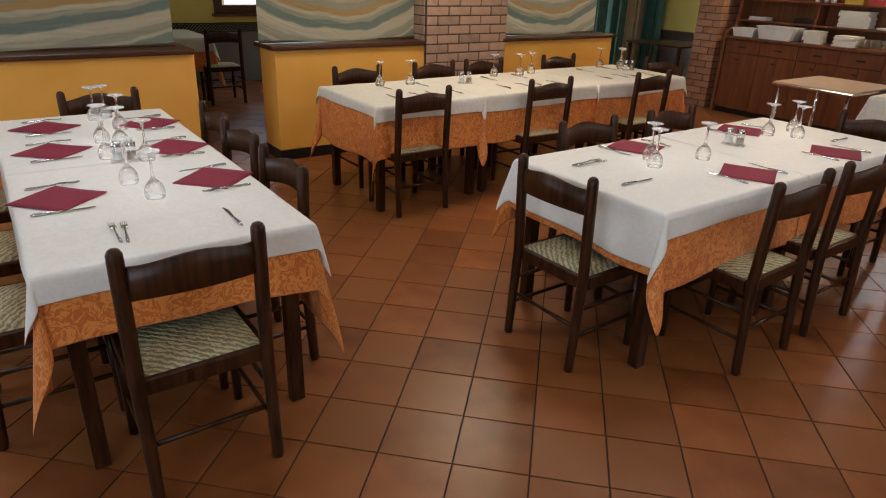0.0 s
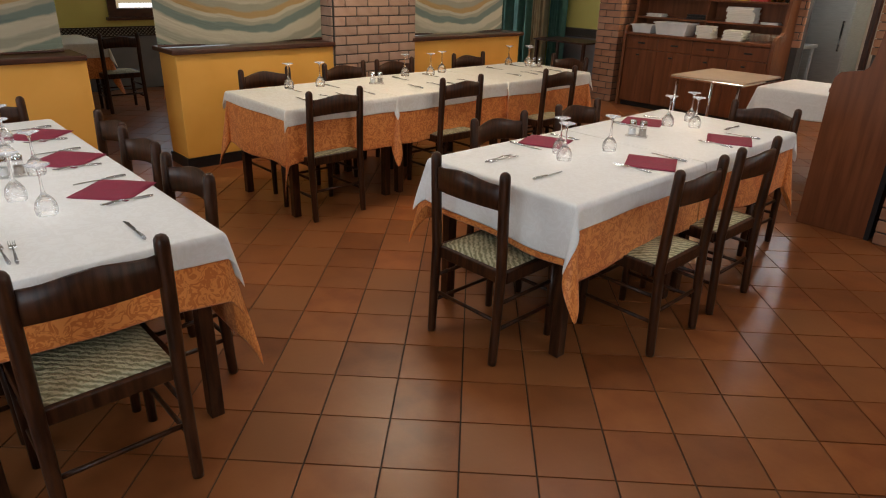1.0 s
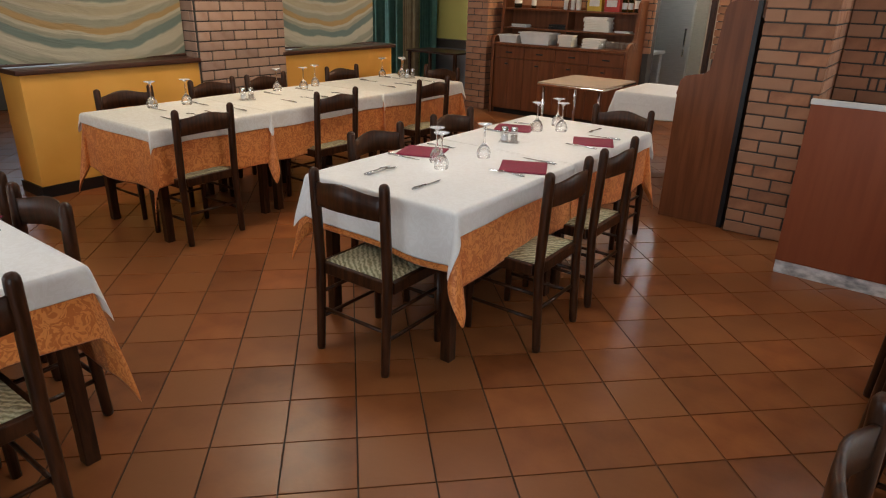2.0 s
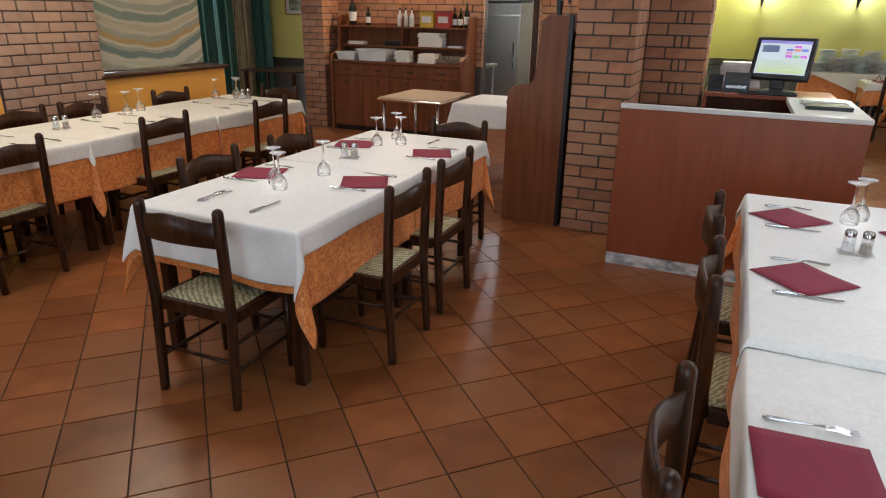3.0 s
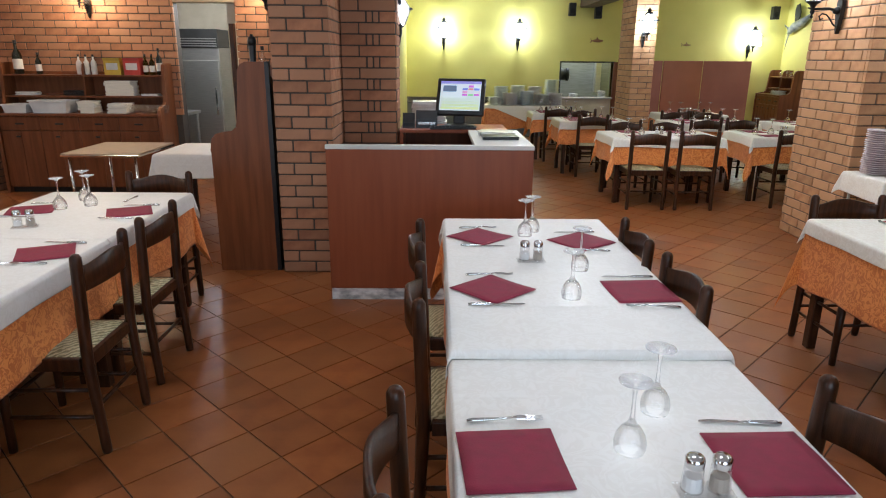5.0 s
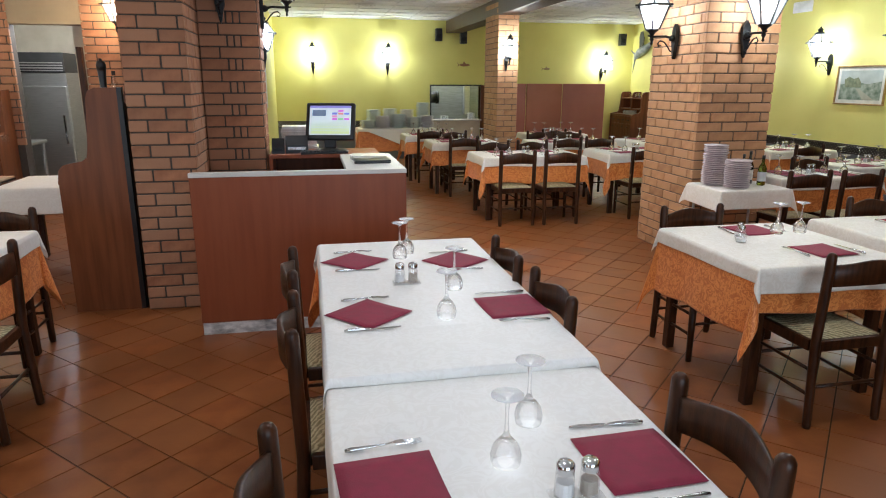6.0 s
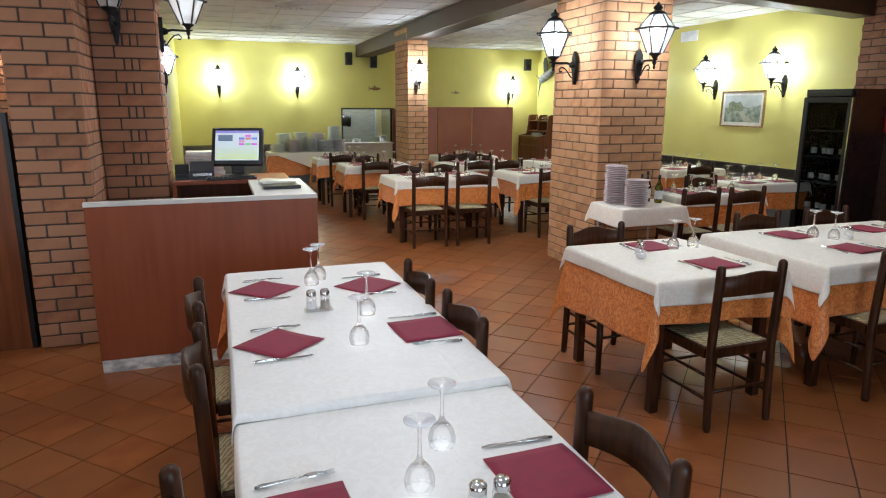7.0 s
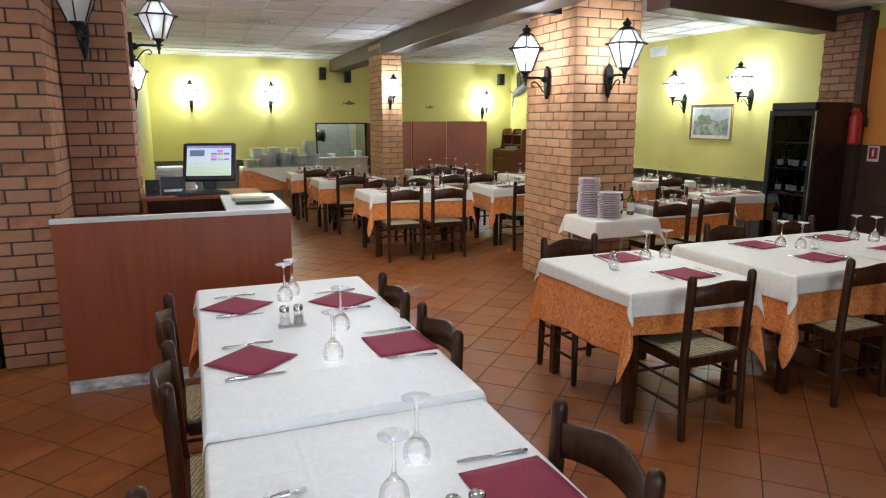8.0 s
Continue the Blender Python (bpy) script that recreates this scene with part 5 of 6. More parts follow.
# near run
for x, y, t, nt in ((-3.60, 0.40, 0, 40), (-3.06, 0.38, 0, 45), (-2.30, 0.32, 0, 42), (-3.48, 0.90, 180, 44), (-2.88, 0.89, 180, 42), (-2.28, 0.91, 180, 44)):
    place(x, y, ZA, t, nt)
knife(-1.78, 0.825, ZA, 90)
fork(-1.82, 0.44, ZA, 90)
fork(-1.81, 0.47, ZA, 84)
for x, y in ((-3.70, 0.66), (-3.74, 0.72), (-3.40, 0.74), (-2.38, 0.59), (-2.14, 0.64), (-2.71, 0.73), (-3.05, 0.68), (-3.15, 0.61), (-2.82, 0.58)):
    glass(x, y, ZA)
cruet(-2.73, 0.64, ZA, 80)
# run before the cash desk
ZP, ZQ = 0.790, 0.760
for x, y, t, nt in ((0.885, 3.43, -90, 45), (0.885, 2.65, -90, 42), (1.39, 3.35, 90, 38), (1.465, 2.63, 90, 4)):
    place(x, y, ZP, t, nt)
for x, y, t, nt in ((0.84, 1.56, -90, 4), (1.455, 1.55, 90, 2)):
    place(x, y, ZQ, t, nt)
for x, y in ((1.12, 3.46), (1.17, 3.55), (1.285, 2.90), (1.18, 2.56)):
    glass(x, y, ZP)
for x, y in ((1.25, 1.78), (1.13, 1.60)):
    glass(x, y, ZQ)
cruet(1.09, 3.02, ZP, 0)
cruet(1.25, 1.44, ZQ, 0)
# tables beyond the aisle
place(3.36, 3.70, ZA, 180, 5)
place(3.42, 3.18, ZA, 0, 5)
glass(3.46, 3.60, ZA)
glass(3.62, 3.60, ZA)
shaker(3.10, 3.44, ZA)
shaker(3.14, 3.51, ZA)
for x in (4.55, 5.3):
    place(x, 3.70, 0.789, 180, 6)
    place(x + 0.03, 3.22, 0.789, 0, 8)
    glass(x + 0.10, 3.60, 0.789)
    glass(x + 0.18, 3.50, 0.789)
    shaker(x + 0.27, 3.46, 0.789)
# far dining room
for a, b, c, d in FAR_TABLES:
    xm, ym = (a + b) / 2, (c + d) / 2
    for s in (-1, 1):
        xx = xm + s * (b - a) * 0.24
        place(xx, c + 0.16, ZA, 0, 0)
        place(xx, d - 0.16, ZA, 180, 0)
        glass(xx + 0.08, ym - 0.05, ZA)
        glass(xx - 0.06, ym + 0.06, ZA)
    cruet(xm, ym, ZA, 10)

# buffet plates
CHINA = [mat("tinted_china", c, 0.25, alt=tuple(v * 0.9 for v in c), scale=6, vary=0.06) for c in ((0.82, 0.84, 0.84), (0.80, 0.74, 0.78), (0.72, 0.80, 0.84))]
for i, (x, y, n) in enumerate(((1.80, 13.15, 8), (2.10, 13.12, 12), (2.42, 13.15, 14), (2.72, 13.12, 11), (2.98, 13.15, 12), (1.95, 13.42, 18), (2.28, 13.42, 19), (2.62, 13.42, 18), (2.96, 13.44, 25))):
    stack("plate_stack", x, y, 0.792, 0.145, n, CHINA[i % 3], "stack of china plates on the buffet", "plates", "plate stacks on the buffet", 0.019)

# small serving table at the brick pillar
sv = empty("serving_table", 4.50, 5.38, 0, 0, "small metal-legged serving table covered with a cream cloth", "table")
part("tabletop", box(-0.37, 0.30, -0.25, 0.25, 0.75, 0.775, 0.004), TABLETOP, sv)
for sx in (-0.33, 0.26):
    for sy in (-1, 1):
        part("leg", tube([(sx, sy * 0.21, 0), (sx, sy * 0.21, 0.75)], 0.012), STAINLESS, sv, "", True)
cloth("cream_cloth", 4.125, 4.805, 5.125, 5.635, 0.778, (0.19, 0.17, 0.18, 0.10), LINEN_CREAM, "cream damask cloth on the small serving table", seed=41)
stack("plate_stack", 4.25, 5.45, 0.781, 0.105, 22, PORCELAIN_PINK, "tall stack of pink-edged side plates", "plates", "side plate stacks", 0.0165)
stack("plate_stack", 4.345, 5.25, 0.781, 0.108, 15, PORCELAIN_PINK, "shorter stack of pink-edged side plates", "plates", "side plate stacks", 0.0165)
bottle("oil_bottle", 4.49, 5.38, 0.781, 0.28, 0.033, glassy("amber_vinegar", (0.62, 0.42, 0.12), 0.02), "amber vinegar bottle on the serving table")
bottle("wine_bottle", 4.585, 5.42, 0.781, 0.30, 0.035, BOTTLE, "dark bottle with a gold band on the serving table")
bottle("oil_bottle", 4.66, 5.34, 0.781, 0.27, 0.036, OIL, "green olive oil bottle on the serving table")


# ---- wall fittings of the far room ----
def picture(x, y, z, turn, w, h, label):
    p = empty("framed_picture", x, y, z, turn, label, "picture", "pictures")
    for x0, x1, z0, z1 in ((-w / 2, w / 2, h / 2 - 0.022, h / 2), (-w / 2, w / 2, -h / 2, -h / 2 + 0.022), (-w / 2, -w / 2 + 0.022, -h / 2 + 0.022, h / 2 - 0.022), (w / 2 - 0.022, w / 2, -h / 2 + 0.022, h / 2 - 0.022)):
        part("frame_bar", box(x0, x1, 0, 0.03, z0, z1, 0.005), GOLD, p, "gilt frame moulding")
    part("mount", box(-w / 2 + 0.02, w / 2 - 0.02, 0.004, 0.012, -h / 2 + 0.02, h / 2 - 0.02), MOUNT, p, "cream mount")
    part("print", box(-w / 2 + 0.075, w / 2 - 0.075, 0.012, 0.014, -h / 2 + 0.07, h / 2 - 0.07), mat("landscape_print", (0.34, 0.38, 0.30), 0.6, alt=(0.10, 0.15, 0.09), scale=14, detail=10), p, "small green landscape print")
    part("painted_sky", prism([(-w / 2 + 0.075, h * 0.10), (-w * 0.15, h * 0.03), (w * 0.1, h * 0.08), (w / 2 - 0.075, h * 0.02), (w / 2 - 0.075, h / 2 - 0.07), (-w / 2 + 0.075, h / 2 - 0.07)], 0.0142, 0.0152), mat("print_sky", (0.46, 0.50, 0.46), 0.6, scale=8), p, "pale sky")
    part("painted_grove", prism([(-w * 0.02, -h * 0.06), (w * 0.3, -h * 0.05), (w * 0.33, h * 0.14), (w * 0.24, h * 0.22), (w * 0.14, h * 0.16), (w * 0.05, h * 0.20), (-w * 0.01, h * 0.08)], 0.0154, 0.0162), mat("print_trees", (0.13, 0.16, 0.09), 0.6, alt=(0.24, 0.25, 0.14), scale=26), p, "dark trees")
    part("painted_path", prism([(-w * 0.30, -h / 2 + 0.075), (-w * 0.08, -h / 2 + 0.075), (w * 0.08, -h * 0.08), (w * 0.02, -h * 0.08)], 0.0154, 0.0162), mat("print_path", (0.42, 0.40, 0.30), 0.6, scale=12), p, "pale path")
    return p


picture(RIGHT, 8.048, 1.648, 90, 0.85, 0.53, "gilt-framed landscape print on the yellow wall")
picture(-5.88, 9.2, 1.72, 180, 0.46, 0.36, "framed black and white print on the yellow wall")


def speaker(x, y, z, turn):
    s = empty("loudspeaker", x, y, z, turn, "small black wall loudspeaker below the ceiling", "loudspeaker", "loudspeakers")
    part("cabinet", box(-0.07, 0.07, 0.06, 0.2, -0.13, 0.13, 0.01), BLACK, s)
    part("bracket", box(-0.02, 0.02, 0.0, 0.06, -0.03, 0.03), IRON, s)
    part("cone", lathe([(0, 0.0), (0.05, 0.006), (0.055, 0.0)], 18), IRON, s, "speaker cone").matrix_basis = pose(0, 0.2, -0.03, -90, 0, 0)
    return s


speaker(3.506, FAR, 2.654, 180)
speaker(4.053, FAR, 2.606, 180)
speaker(7.79, FAR, 2.618, 180)
speaker(4.21, 5.95, 2.81, 90)
# serving hatch
h = empty("hatch_frame", 0, 0, 0, 0, "dark frame of the kitchen serving hatch with a pale sill", "serving hatch", kind="structure")
x0, x1, z0, z1 = HATCH
part("lintel", box(x0 - 0.03, x1 + 0.03, FAR - 0.02, FAR + 0.2, z1, z1 + 0.03), BLACK, h)
part("jamb", box(x0 - 0.03, x0, FAR - 0.02, FAR + 0.2, z0, z1), BLACK, h)
part("jamb", box(x1, x1 + 0.09, FAR - 0.03, FAR + 0.2, 0.0, z1 + 0.02), CABINET, h, "brown wooden post")
part("apron_panel", box(x0 - 0.03, x1 - 0.01, FAR - 0.012, FAR - 0.001, 0.0, z0 - 0.031), CREAM_TILE, h, "cream panel below the hatch")
part("sill", box(x0 - 0.05, x1, FAR - 0.12, FAR + 0.2, z0 - 0.03, z0, 0.004), WHITE_TOP, h, "pale sill")
hd = empty("extractor_hood", 3.91, FAR + 1.5, 1.22, 0, "stainless steel kitchen hood behind the hatch", "extractor hood")
part("hood", prism([(-0.9, 0.25), (0.9, 0.25), (0.6, 0.6), (-0.6, 0.6)], -0.4, 0.25), STAINLESS, hd)
part("back_panel", box(-1.0, 1.0, -0.42, -0.40, -1.3, 0.9), mat("dull_steel", (0.30, 0.32, 0.34), 0.45, 0.6, scale=6, stretch=(1, 1, 8)), hd)
part("duct", tube([(-0.62, -0.75, 0.1), (-0.30, -0.75, 0.1)], 0.13, 18), BLACK, hd, "dark round duct", True)
part("duct_collar", tube([(-0.30, -0.75, 0.1), (-0.24, -0.75, 0.1)], 0.145, 18), IRON, hd, "", True)
part("side_flue", box(0.42, 0.55, -0.62, -0.44, -0.3, 0.4, 0.01), STAINLESS, hd, "upright steel flue")
stack("plate_stack", 3.672, FAR + 0.05, HATCH[2] + 0.001, 0.1, 5, PORCELAIN, "white plates on the hatch sill", "plates", "plate stacks on the hatch")
stack("plate_stack", 4.291, FAR + 0.05, HATCH[2] + 0.001, 0.09, 9, PORCELAIN, "white plates on the hatch sill", "plates", "plate stacks on the hatch")
# added fill light, no known lamp, for the room behind the hatch
d = bpy.data.lights.new("hatch_fill_light", "AREA")
d.shape, d.size, d.size_y, d.energy, d.color = "RECTANGLE", 1.2, 0.15, 75, (0.92, 0.97, 1.0)
o = new("hatch_fill_light", d)
o.matrix_world = pose(3.7, FAR + 0.9, 2.48)
# folding screen
fs = empty("folding_screen", 0, 0, 0, 0, "folding screen of reddish wood panels before the yellow wall", "screen")
for a, b, ya, yb in ((4.77, 5.36, 14.25, 14.10), (5.37, 6.27, 14.10, 14.30), (6.28, 7.18, 14.30, 14.03)):
    long, turn = math.hypot(b - a, yb - ya), math.degrees(math.atan2(yb - ya, b - a))
    p = part("panel", box(0.004, long - 0.004, -0.015, 0.015, 0.02, 1.64, 0.004), SCREENW, fs)
    p.matrix_basis = pose(a, ya, 0, 0, 0, turn)
    for q in (0.03, long - 0.07):
        part("foot", box(q, q + 0.04, -0.10, 0.10, 0.0, 0.02, 0.003), SCREENW, p)
hutch(RIGHT - 0.02, 14.12, -90, 1.0, 0.90, "small brown wooden corner dresser with shelves")
for i in range(5):
    tumbler(RIGHT - 0.16, 13.80 + i * 0.14, 1.46 * 0.90 + 0.023)
stack("bowl_stack", RIGHT - 0.36, 13.95, 0.982, 0.15, 4, PORCELAIN, "white bowls on the corner dresser", "bowls", "", 0.02)


def fish(x, y, z, turn, s, material, label):
    f = empty("wall_fish", x, y, z, turn, label, "wall ornament", "mounted fish")
    bm = lathe([(0, -0.5), (0.05, -0.42), (0.11, -0.2), (0.13, 0.05), (0.08, 0.3), (0.03, 0.42), (0, 0.45)], 14)
    b = part("body", bm, material, f, "", True)
    b.matrix_basis = pose(0, 0.05, 0, 0, 90, 0) @ Matrix.Diagonal((s, s * 0.5, s, 1))
    part("tail", prism([(0.42 * s, 0), (0.62 * s, 0.2 * s), (0.52 * s, 0), (0.62 * s, -0.2 * s)], 0.04, 0.055), material, f)
    part("fin", prism([(-0.1 * s, 0.1 * s), (0.05 * s, 0.30 * s), (0.12 * s, 0.09 * s)], 0.04, 0.055), material, f)
    return f


FISH = mat("mounted_fish_skin", (0.36, 0.38, 0.38), 0.35, alt=(0.10, 0.12, 0.14), scale=6)
sf = empty("wall_swordfish", RIGHT, 14.177, 2.297, 90, "grey mounted swordfish with a dark sail fin on the yellow wall", "wall ornament", "mounted fish")
part("body", tube([(0.24, 0.09, -0.10), (0.16, 0.09, -0.04), (0.02, 0.09, 0.03), (-0.18, 0.08, 0.10), (-0.42, 0.08, 0.20), (-0.58, 0.08, 0.28)], [0.028, 0.065, 0.095, 0.085, 0.04, 0.018], 14), FISH, sf, "", True)
part("bill", tube([(0.22, 0.09, -0.09), (0.27, 0.09, -0.26), (0.33, 0.08, -0.44)], [0.022, 0.013, 0.003], 8), FISH, sf, "long pointed bill", True)
part("sail", prism([(-0.10, 0.12), (0.06, 0.08), (0.10, 0.36), (0.06, 0.46), (-0.04, 0.48), (-0.12, 0.32)], 0.075, 0.09), mat("sail_fin", (0.05, 0.05, 0.045), 0.5, scale=9), sf, "dark sail fin")
part("fin", prism([(0.16, -0.06), (0.27, 0.0), (0.42, 0.10), (0.30, 0.05), (0.20, 0.03)], 0.11, 0.12), FISH, sf, "side fin")
part("tail", prism([(-0.56, 0.26), (-0.78, 0.48), (-0.66, 0.30), (-0.84, 0.18)], 0.07, 0.085), FISH, sf)
fish(4.101, FAR, 2.035, 180, 0.26, mat("brown_fish", (0.30, 0.14, 0.06), 0.5, scale=20), "small brown fish ornament on the wall")
fish(6.016, FAR, 1.964, 180, 0.19, mat("tan_fish", (0.36, 0.24, 0.10), 0.5, scale=20), "small tan fish ornament on the wall")
ac = empty("air_vent", RIGHT, 9.357, 2.797, 90, "white rectangular air grille below the ceiling", "air vent")
part("frame", box(-0.2, 0.2, 0, 0.015, -0.08, 0.08, 0.003), RAIL, ac)
for i in range(5):
    part("slat", box(-0.18, 0.18, 0.015, 0.022, -0.06 + i * 0.027, -0.048 + i * 0.027), RAIL, ac)
sw = empty("switch_box", 7.599, FAR, 1.999, 180, "small white switch box on the yellow wall", "switch")
part("box", box(-0.04, 0.04, 0, 0.04, -0.05, 0.05, 0.004), WHITE_PLASTIC, sw)
ch = empty("wall_notice", 0.021, 11.4, 1.65, -90, "long white paper notice on the side wall", "notice")
part("sheet", box(-0.25, 0.25, 0, 0.004, -0.4, 0.3), RUBBER, ch)

# drinks fridge at the right wall
fr = empty("drinks_fridge", 7.302, 5.906, 0, 0, "tall black drinks fridge with bottles behind its glass door", "fridge")
FRIDGE = mat("fridge_side", (0.022, 0.009, 0.009), 0.28, scale=3, spec=0.3)
part("side", box(0.04, 0.55, -0.32, -0.295, 0.0, 1.88, 0.004), FRIDGE, fr)
part("side", box(0.04, 0.55, 0.295, 0.32, 0.0, 1.88, 0.004), FRIDGE, fr)
part("back", box(0.52, 0.55, -0.293, 0.293, 0.0, 1.88), FRIDGE, fr)
part("base", box(0.04, 0.518, -0.293, 0.293, 0.0, 0.14), BLACK, fr)
part("top_box", box(0.0, 0.518, -0.293, 0.293, 1.80, 1.88, 0.006), BLACK, fr)
for a, b, c, d in ((-0.32, -0.26, 0.12, 1.79), (0.26, 0.32, 0.12, 1.79), (-0.258, 0.258, 0.12, 0.19), (-0.258, 0.258, 1.73, 1.79)):
    part("door_bar", box(0.0, 0.037, a, b, c, d, 0.004), BLACK, fr)
part("edge_strip", box(-0.004, 0.0, -0.32, -0.304, 0.14, 1.78), STEEL, fr, "bright metal edge")
part("door_glass", box(0.014, 0.019, -0.258, 0.258, 0.192, 1.728), TINTED, fr, "dark tinted door glass").visible_shadow = False
for i, z in enumerate((0.45, 0.80, 1.10, 1.40)):
    part("shelf", box(0.05, 0.515, -0.29, 0.29, z, z + 0.012), BLACK, fr)
    if i in (0, 1, 2):
        for k in range(5):
            bottle("drink_bottle", 7.441999999999999 + 0.05 * (k % 2), 5.686 + k * 0.11, z + 0.0135, 0.22, 0.032, (BOTTLE, OIL, BOTTLE)[(k + i) % 3], "drink bottle on a fridge shelf")
ex = empty("fire_extinguisher", 7.90, 5.57, 1.40, 0, "red fire extinguisher hung on the panelled wall", "extinguisher")
part("bracket", box(0.06, 0.196, -0.02, 0.02, 0.2, 0.3, 0.003), BLACK, ex)
part("cylinder", lathe([(0, 0), (0.07, 0.005), (0.075, 0.03), (0.075, 0.32), (0.05, 0.37), (0.025, 0.39), (0.025, 0.42), (0, 0.42)], 18), RED, ex, "", True)
part("valve", box(-0.05, 0.05, -0.015, 0.015, 0.42, 0.46, 0.004), BLACK, ex)
part("hose", tube([(0.04, 0, 0.44), (0.12, -0.02, 0.48), (0.13, -0.03, 0.36), (0.09, -0.06, 0.2)], 0.012), BLACK, ex, "", True)
sg = empty("safety_sign", 8.094, 5.44, 1.30, 90, "small red and white extinguisher sign", "sign")
part("plate", box(-0.07, 0.07, 0, 0.004, -0.09, 0.09), RUBBER, sg)
part("field", box(-0.05, 0.05, 0.004, 0.006, -0.06, 0.07), RED, sg, "red field")
part("symbol", box(-0.012, 0.012, 0.006, 0.008, -0.03, 0.05), RUBBER, sg, "white symbol")
# orange upper wall over dark panelling, closed by a wooden post
setting("wall_right_panelling", box(8.095, RIGHT - 0.001, -2.5, 5.60, 0.0, 1.395, 0.004), BEAMW, "dark brown wood panelling below an orange wall", "wall panelling")
setting("wall_right_orange", box(8.11, RIGHT - 0.001, -2.5, 5.60, 1.40, 2.70), mat("orange_paint", (0.86, 0.34, 0.07), 0.6, alt=(0.80, 0.29, 0.05), scale=2), "bright orange painted wall above dark panelling", "wall")
setting("trim_post", box(8.0, RIGHT - 0.001, 5.602, 5.70, 0.0, 2.9, 0.004), BEAMW, "dark wooden post beside the brick pier", "post")

# kitchen passage
kf = empty("steel_fridge", -2.98, 10.75, 0, 0, "tall stainless steel kitchen fridge with a dark vent panel", "fridge")
part("body", box(-0.36, 0.36, -0.3, 0.35, 0.0, 1.78, 0.006), STAINLESS, kf)
part("door", box(-0.35, 0.35, -0.34, -0.302, 0.08, 1.60, 0.01), STAINLESS, kf)
part("vent_panel", box(-0.36, 0.36, -0.33, 0.35, 1.785, 2.05, 0.004), mat("dark_vent", (0.06, 0.06, 0.06), 0.4, 0.5, scale=10), kf, "dark vent panel")
for i in range(4):
    part("slat", box(-0.34, 0.34, -0.338, -0.33, 1.80 + i * 0.035, 1.815 + i * 0.035), STAINLESS, kf)
part("handle", box(0.27, 0.30, -0.37, -0.341, 0.8, 1.2, 0.004), CHROME, kf)
# added bare point light that brightens the passage; no lantern hangs here
bulb(-2.35, 9.4, 2.45, 75, 0.12, (0.95, 0.97, 1.0))
kt = empty("kitchen_counter", -3.1, 9.7, 0, 0, "low steel kitchen counter in the passage", "counter")
part("worktop", box(-0.5, 0.28, -0.3, 0.3, 0.86, 0.9, 0.004), STAINLESS, kt)
for sx in (-0.45, 0.24):
    for sy in (-0.25, 0.25):
        part("leg", tube([(sx, sy, 0), (sx, sy, 0.86)], 0.018), STAINLESS, kt)
coffee = empty("coffee_flask", -2.98, 9.6, 0.9, 0, "black vacuum flask on the kitchen counter", "flask")
part("body", lathe([(0, 0), (0.06, 0), (0.06, 0.22), (0.04, 0.27), (0, 0.28)], 16), BLACK, coffee, "", True)
dd = empty("door_1", -1.83, 8.72, 0, 0, "dark wooden door edge beside the kitchen opening", "door", kind="structure")
part("post", box(-0.07, -0.01, -0.07, -0.0, 0.0, 2.05, 0.004), WALNUT, dd)


# ---- brickwork ----
BL, BH, JT = 0.252, 0.078, 0.010
MESHES = {}
def brick_mesh(axis, length, material):
    key = (axis, round(length, 2), material.name)
    if key not in MESHES:
        l = key[1]
        b = box(-l / 2, l / 2, -0.02, 0.02, -BH / 2, BH / 2) if axis == "x" else box(-0.02, 0.02, -l / 2, l / 2, -BH / 2, BH / 2)
        bmesh.ops.bevel(b, geom=b.edges[:], offset=0.004, segments=1, affect="EDGES")
        me = bpy.data.meshes.new("brick")
        b.to_mesh(me)
        b.free()
        me.materials.append(material)
        MESHES[key] = me
    return MESHES[key]


def bricks(parent, material, axis, at, lo, hi, out, z1=2.92, z0=0.005, joined=False, shift=0.0):
    """Courses of brick on a face: axis "x" runs along x at y = at; out is the side that it faces."""
    rng = random.Random(int(abs(at) * 100 + abs(lo) * 10))
    n = int((z1 - z0) / (BH + JT))
    bm = bmesh.new() if joined else None
    for c in range(n):
        z = z0 + c * (BH + JT) + BH / 2
        u = lo - (BL + JT) * ((0.5 if c % 2 else 0.0) + shift)
        while u < hi - 0.02:
            a, b = max(u, lo), min(u + BL, hi)
            if b - a > 0.025:
                mid = (a + b) / 2
                d = at - out * 0.02 + out * rng.uniform(-0.0015, 0.0015)
                p = (mid, d, z) if axis == "x" else (d, mid, z)
                if joined:
                    bm.from_mesh(brick_mesh(axis, b - a, material))
                    bm.verts.ensure_lookup_table()
                    k = len(brick_mesh(axis, b - a, material).vertices)
                    bmesh.ops.translate(bm, vec=p, verts=bm.verts[-k:])
                else:
                    ob = new("brick", brick_mesh(axis, b - a, material))
                    ob.parent = parent
                    ob.location = p
            u += BL + JT
    if joined:
        ob = part("brickwork", bm, material, parent)
        tagged(ob, kind="stuff")


def brick_pillar(name, x0, x1, y0, y1, faces, material, label):
    w = setting(name, box(x0 + 0.008, x1 - 0.008, y0 + 0.008, y1 - 0.008, 0, CEILING), MORTAR_TAN if material is BRICK_TAN else MORTAR, label, "brick pillar")
    for f in faces:
        if f == "s":
            bricks(w, material, "x", y0, x0, x1, -1)
        if f == "w":
            bricks(w, material, "y", x0, y0 + 0.04, y1, -1, shift=0.25)
        if f == "e":
            bricks(w, material, "y", x1, y0 + 0.04, y1, 1, shift=0.25)
    return w


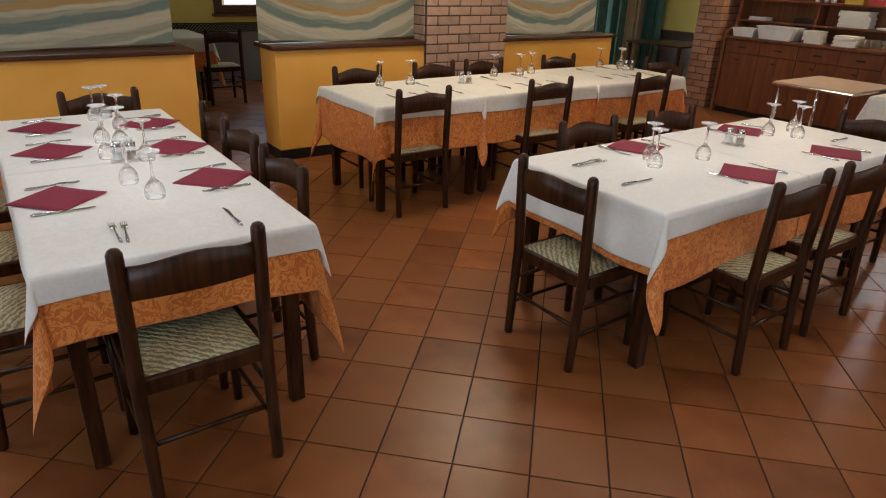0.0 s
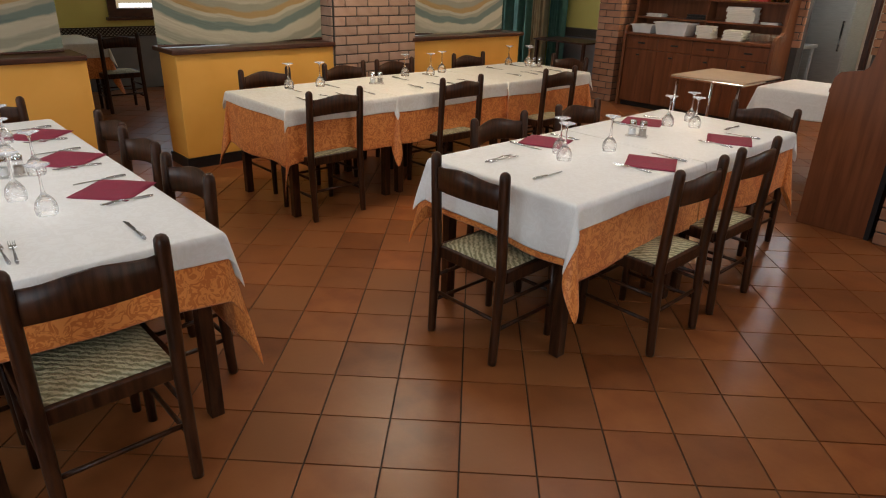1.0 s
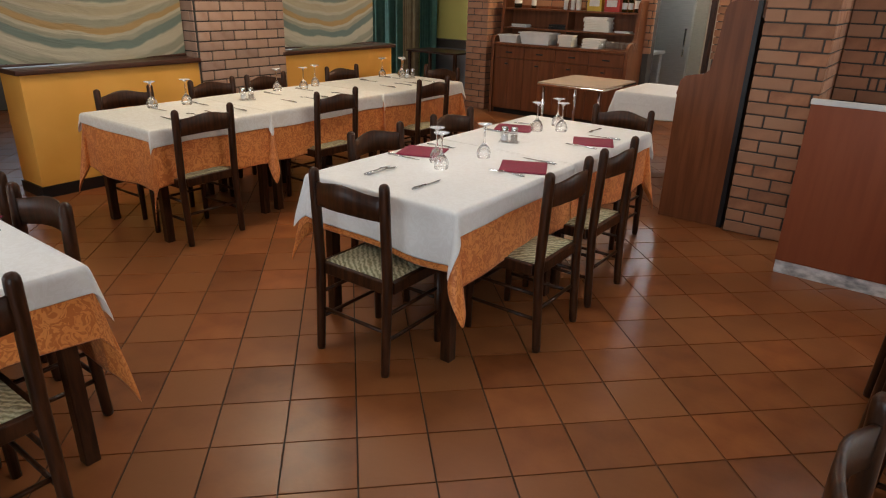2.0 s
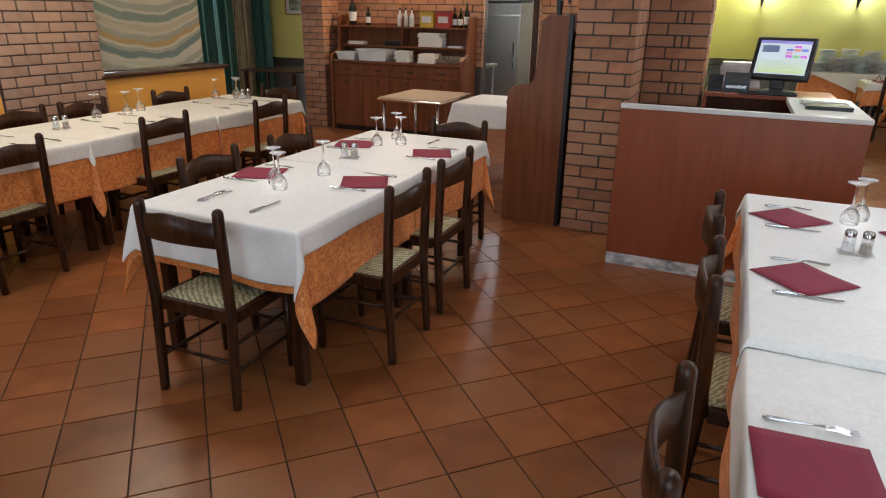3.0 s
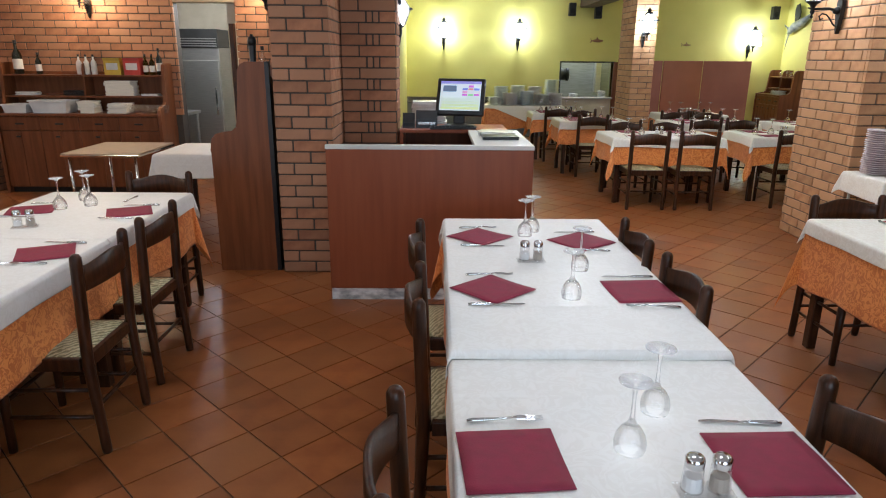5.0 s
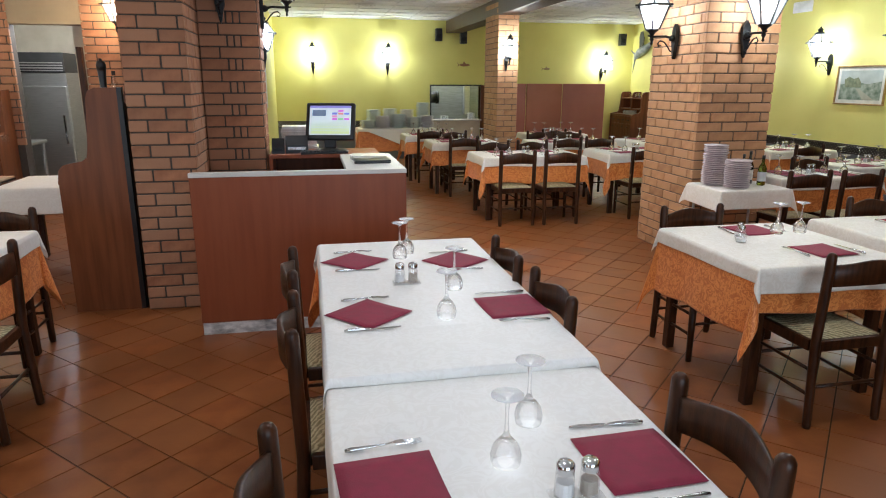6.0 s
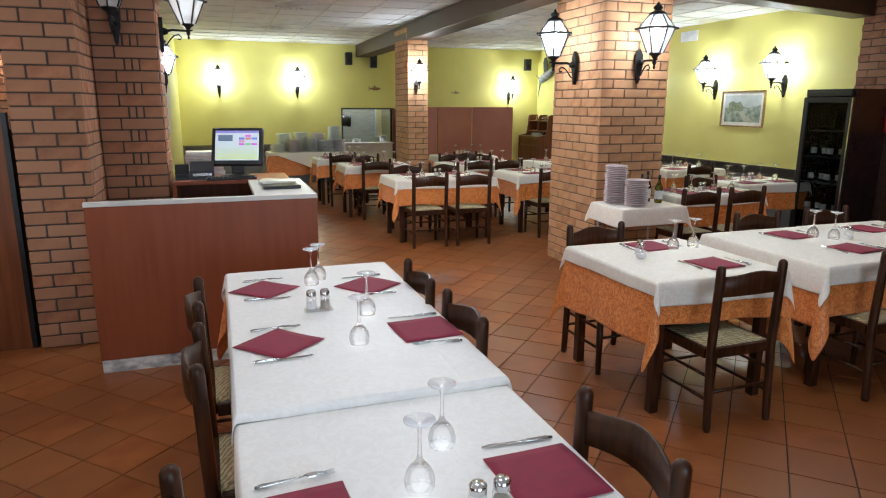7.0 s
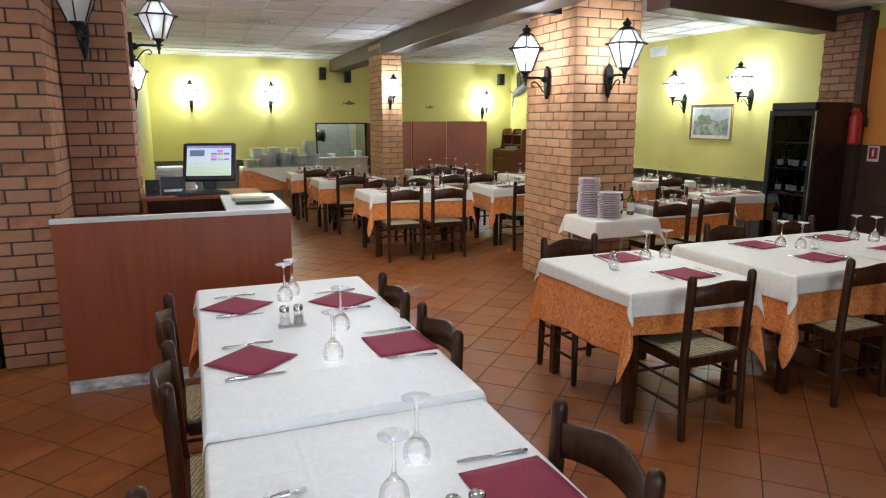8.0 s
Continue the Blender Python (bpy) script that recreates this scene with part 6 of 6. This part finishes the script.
brick_pillar("wall_pillar_aisle", 4.21, 4.96, 5.72, 6.66, "sw", BRICK_TAN, "square tan-brick pillar with two lanterns")
brick_pillar("wall_pillar_desk", -0.56, -0.125, 5.20, 5.90, "se", BRICK, "red-brick pillar beside the cash desk")
back_pillar = brick_pillar("wall_pillar_desk_back", -0.12, 0.335, 5.75, 6.2, "e", BRICK, "red-brick pillar behind the cash desk")
# courses eked out with narrow closers
for c in range(33):
    u = -0.12
    for l in ((0.145, 0.286) if c % 2 else (0.205, 0.042, 0.042, 0.13)):
        ob = new("brick", brick_mesh("x", l, BRICK))
        ob.parent = back_pillar
        ob.location = (u + l / 2, 5.77, 0.005 + c * (BH + JT) + BH / 2)
        u += l + JT
brick_pillar("wall_pillar_far", 3.69, 4.03, 10.60, 11.4, "sw", BRICK_TAN, "slim brick pillar in the far dining room")
w = setting("wall_pillar_partition", box(PX - 0.45, PX + 0.03, 3.80, 4.80, 0, CEILING), MORTAR, "wide pale brick pillar between the orange partitions", "brick pillar")
bricks(w, BRICK_PINK, "y", PX + 0.04, 3.80, 4.80, 1)
bricks(w, BRICK_PINK, "x", 3.79, PX - 0.45, PX, -1)
brick_pillar("wall_pier_hutch", -5.22, -4.86, 8.35, 8.76, "se", BRICK, "red-brick pier beside the sideboard")
brick_pillar("wall_pier_right", 8.04, RIGHT, 5.70, 6.204, "sw", BRICK, "dark red-brick pier at the yellow wall")
w = setting("wall_hutch", box(-5.2, -2.62, HALL + 0.01, HALL + 0.2, 0, CEILING), MORTAR, "red-brick wall behind the long sideboard", "wall")
bricks(w, BRICK, "x", HALL, -4.86, -2.60, -1, z0=0.935)
w = setting("wall_passage", box(-1.82, 0.12, HALL + 0.01, HALL + 0.2, 0, CEILING), MORTAR, "red-brick wall beside the kitchen passage", "wall")
bricks(w, BRICK, "x", HALL, -1.84, 0.12, -1, z0=0.935)
setting("wall_passage_lintel", box(-2.62, -1.82, HALL + 0.01, HALL + 0.2, 2.3, CEILING), PLAIN, "plain lintel above the kitchen passage", "wall")
setting("wall_passage_side", box(-2.0, -1.8, HALL + 0.2, 11.4, 0, CEILING), CREAM_TILE, "cream tiled side wall of the kitchen passage", "wall")

# ---- floor tiles, laid at 45 degrees ----
PITCH, GAP = 0.28, 0.0065
E2 = PITCH / math.sqrt(2)
OX, OY = -0.009, 2.679
def tile_verts(s, z0, z1, chamfer):
    a, b = s / 2, s / 2 - chamfer
    return [(-a, -a, z0), (a, -a, z0), (a, a, z0), (-a, a, z0), (-a, -a, z1 - chamfer), (a, -a, z1 - chamfer), (a, a, z1 - chamfer), (-a, a, z1 - chamfer), (-b, -b, z1), (b, -b, z1), (b, b, z1), (-b, b, z1)]


TF = [(8, 9, 10, 11)] + [(4 + k, 4 + (k + 1) % 4, 8 + (k + 1) % 4, 8 + k) for k in range(4)] + [(k, (k + 1) % 4, 4 + (k + 1) % 4, 4 + k) for k in range(4)]
tile_me = bpy.data.meshes.new("tile")
tile_me.from_pydata(tile_verts(PITCH - GAP, -0.012, 0.0, 0.0007), [], TF)
tile_me.materials.append(TILE)
near, far_v, far_f = [], [], []
rng = random.Random(11)
for i in range(-60, 61):
    for j in range(-60, 61):
        x, y = OX + (i + j + 1) * E2, OY + (i - j) * E2
        if not (LEFT + 0.1 < x < RIGHT - 0.05 and BACK + 0.1 < y < FAR - 0.05) or (y > HALL + 0.3 and -5.0 < x < 0.2 and y > 11.3):
            continue
        dz = rng.uniform(-0.0012, 0.0)
        if -2.6 < x < 0.75 and 0.9 < y < 4.6 or 1.75 < x < 3.2 and 2.4 < y < 6.2:
            near.append((x, y, dz))
        else:
            k = len(far_v)
            m = pose(x, y, dz, rng.uniform(-0.15, 0.15), rng.uniform(-0.15, 0.15), 45)
            far_v += [tuple(m @ Vector(v)) for v in tile_verts(PITCH - GAP, -0.012, 0.0, 0.0007)]
            far_f += [tuple(k + q for q in f) for f in TF]
for x, y, dz in near:
    ob = new("tile", tile_me)
    ob.parent = floor
    ob.matrix_basis = pose(x, y, dz, rng.uniform(-0.15, 0.15), rng.uniform(-0.15, 0.15), 45)
me = bpy.data.meshes.new("tiles_beyond")
me.from_pydata(far_v, [], far_f)
me.materials.append(TILE)
ob = new("tiles_beyond", me)
ob.parent = floor
tagged(ob, "terracotta floor tiles further off", kind="stuff")
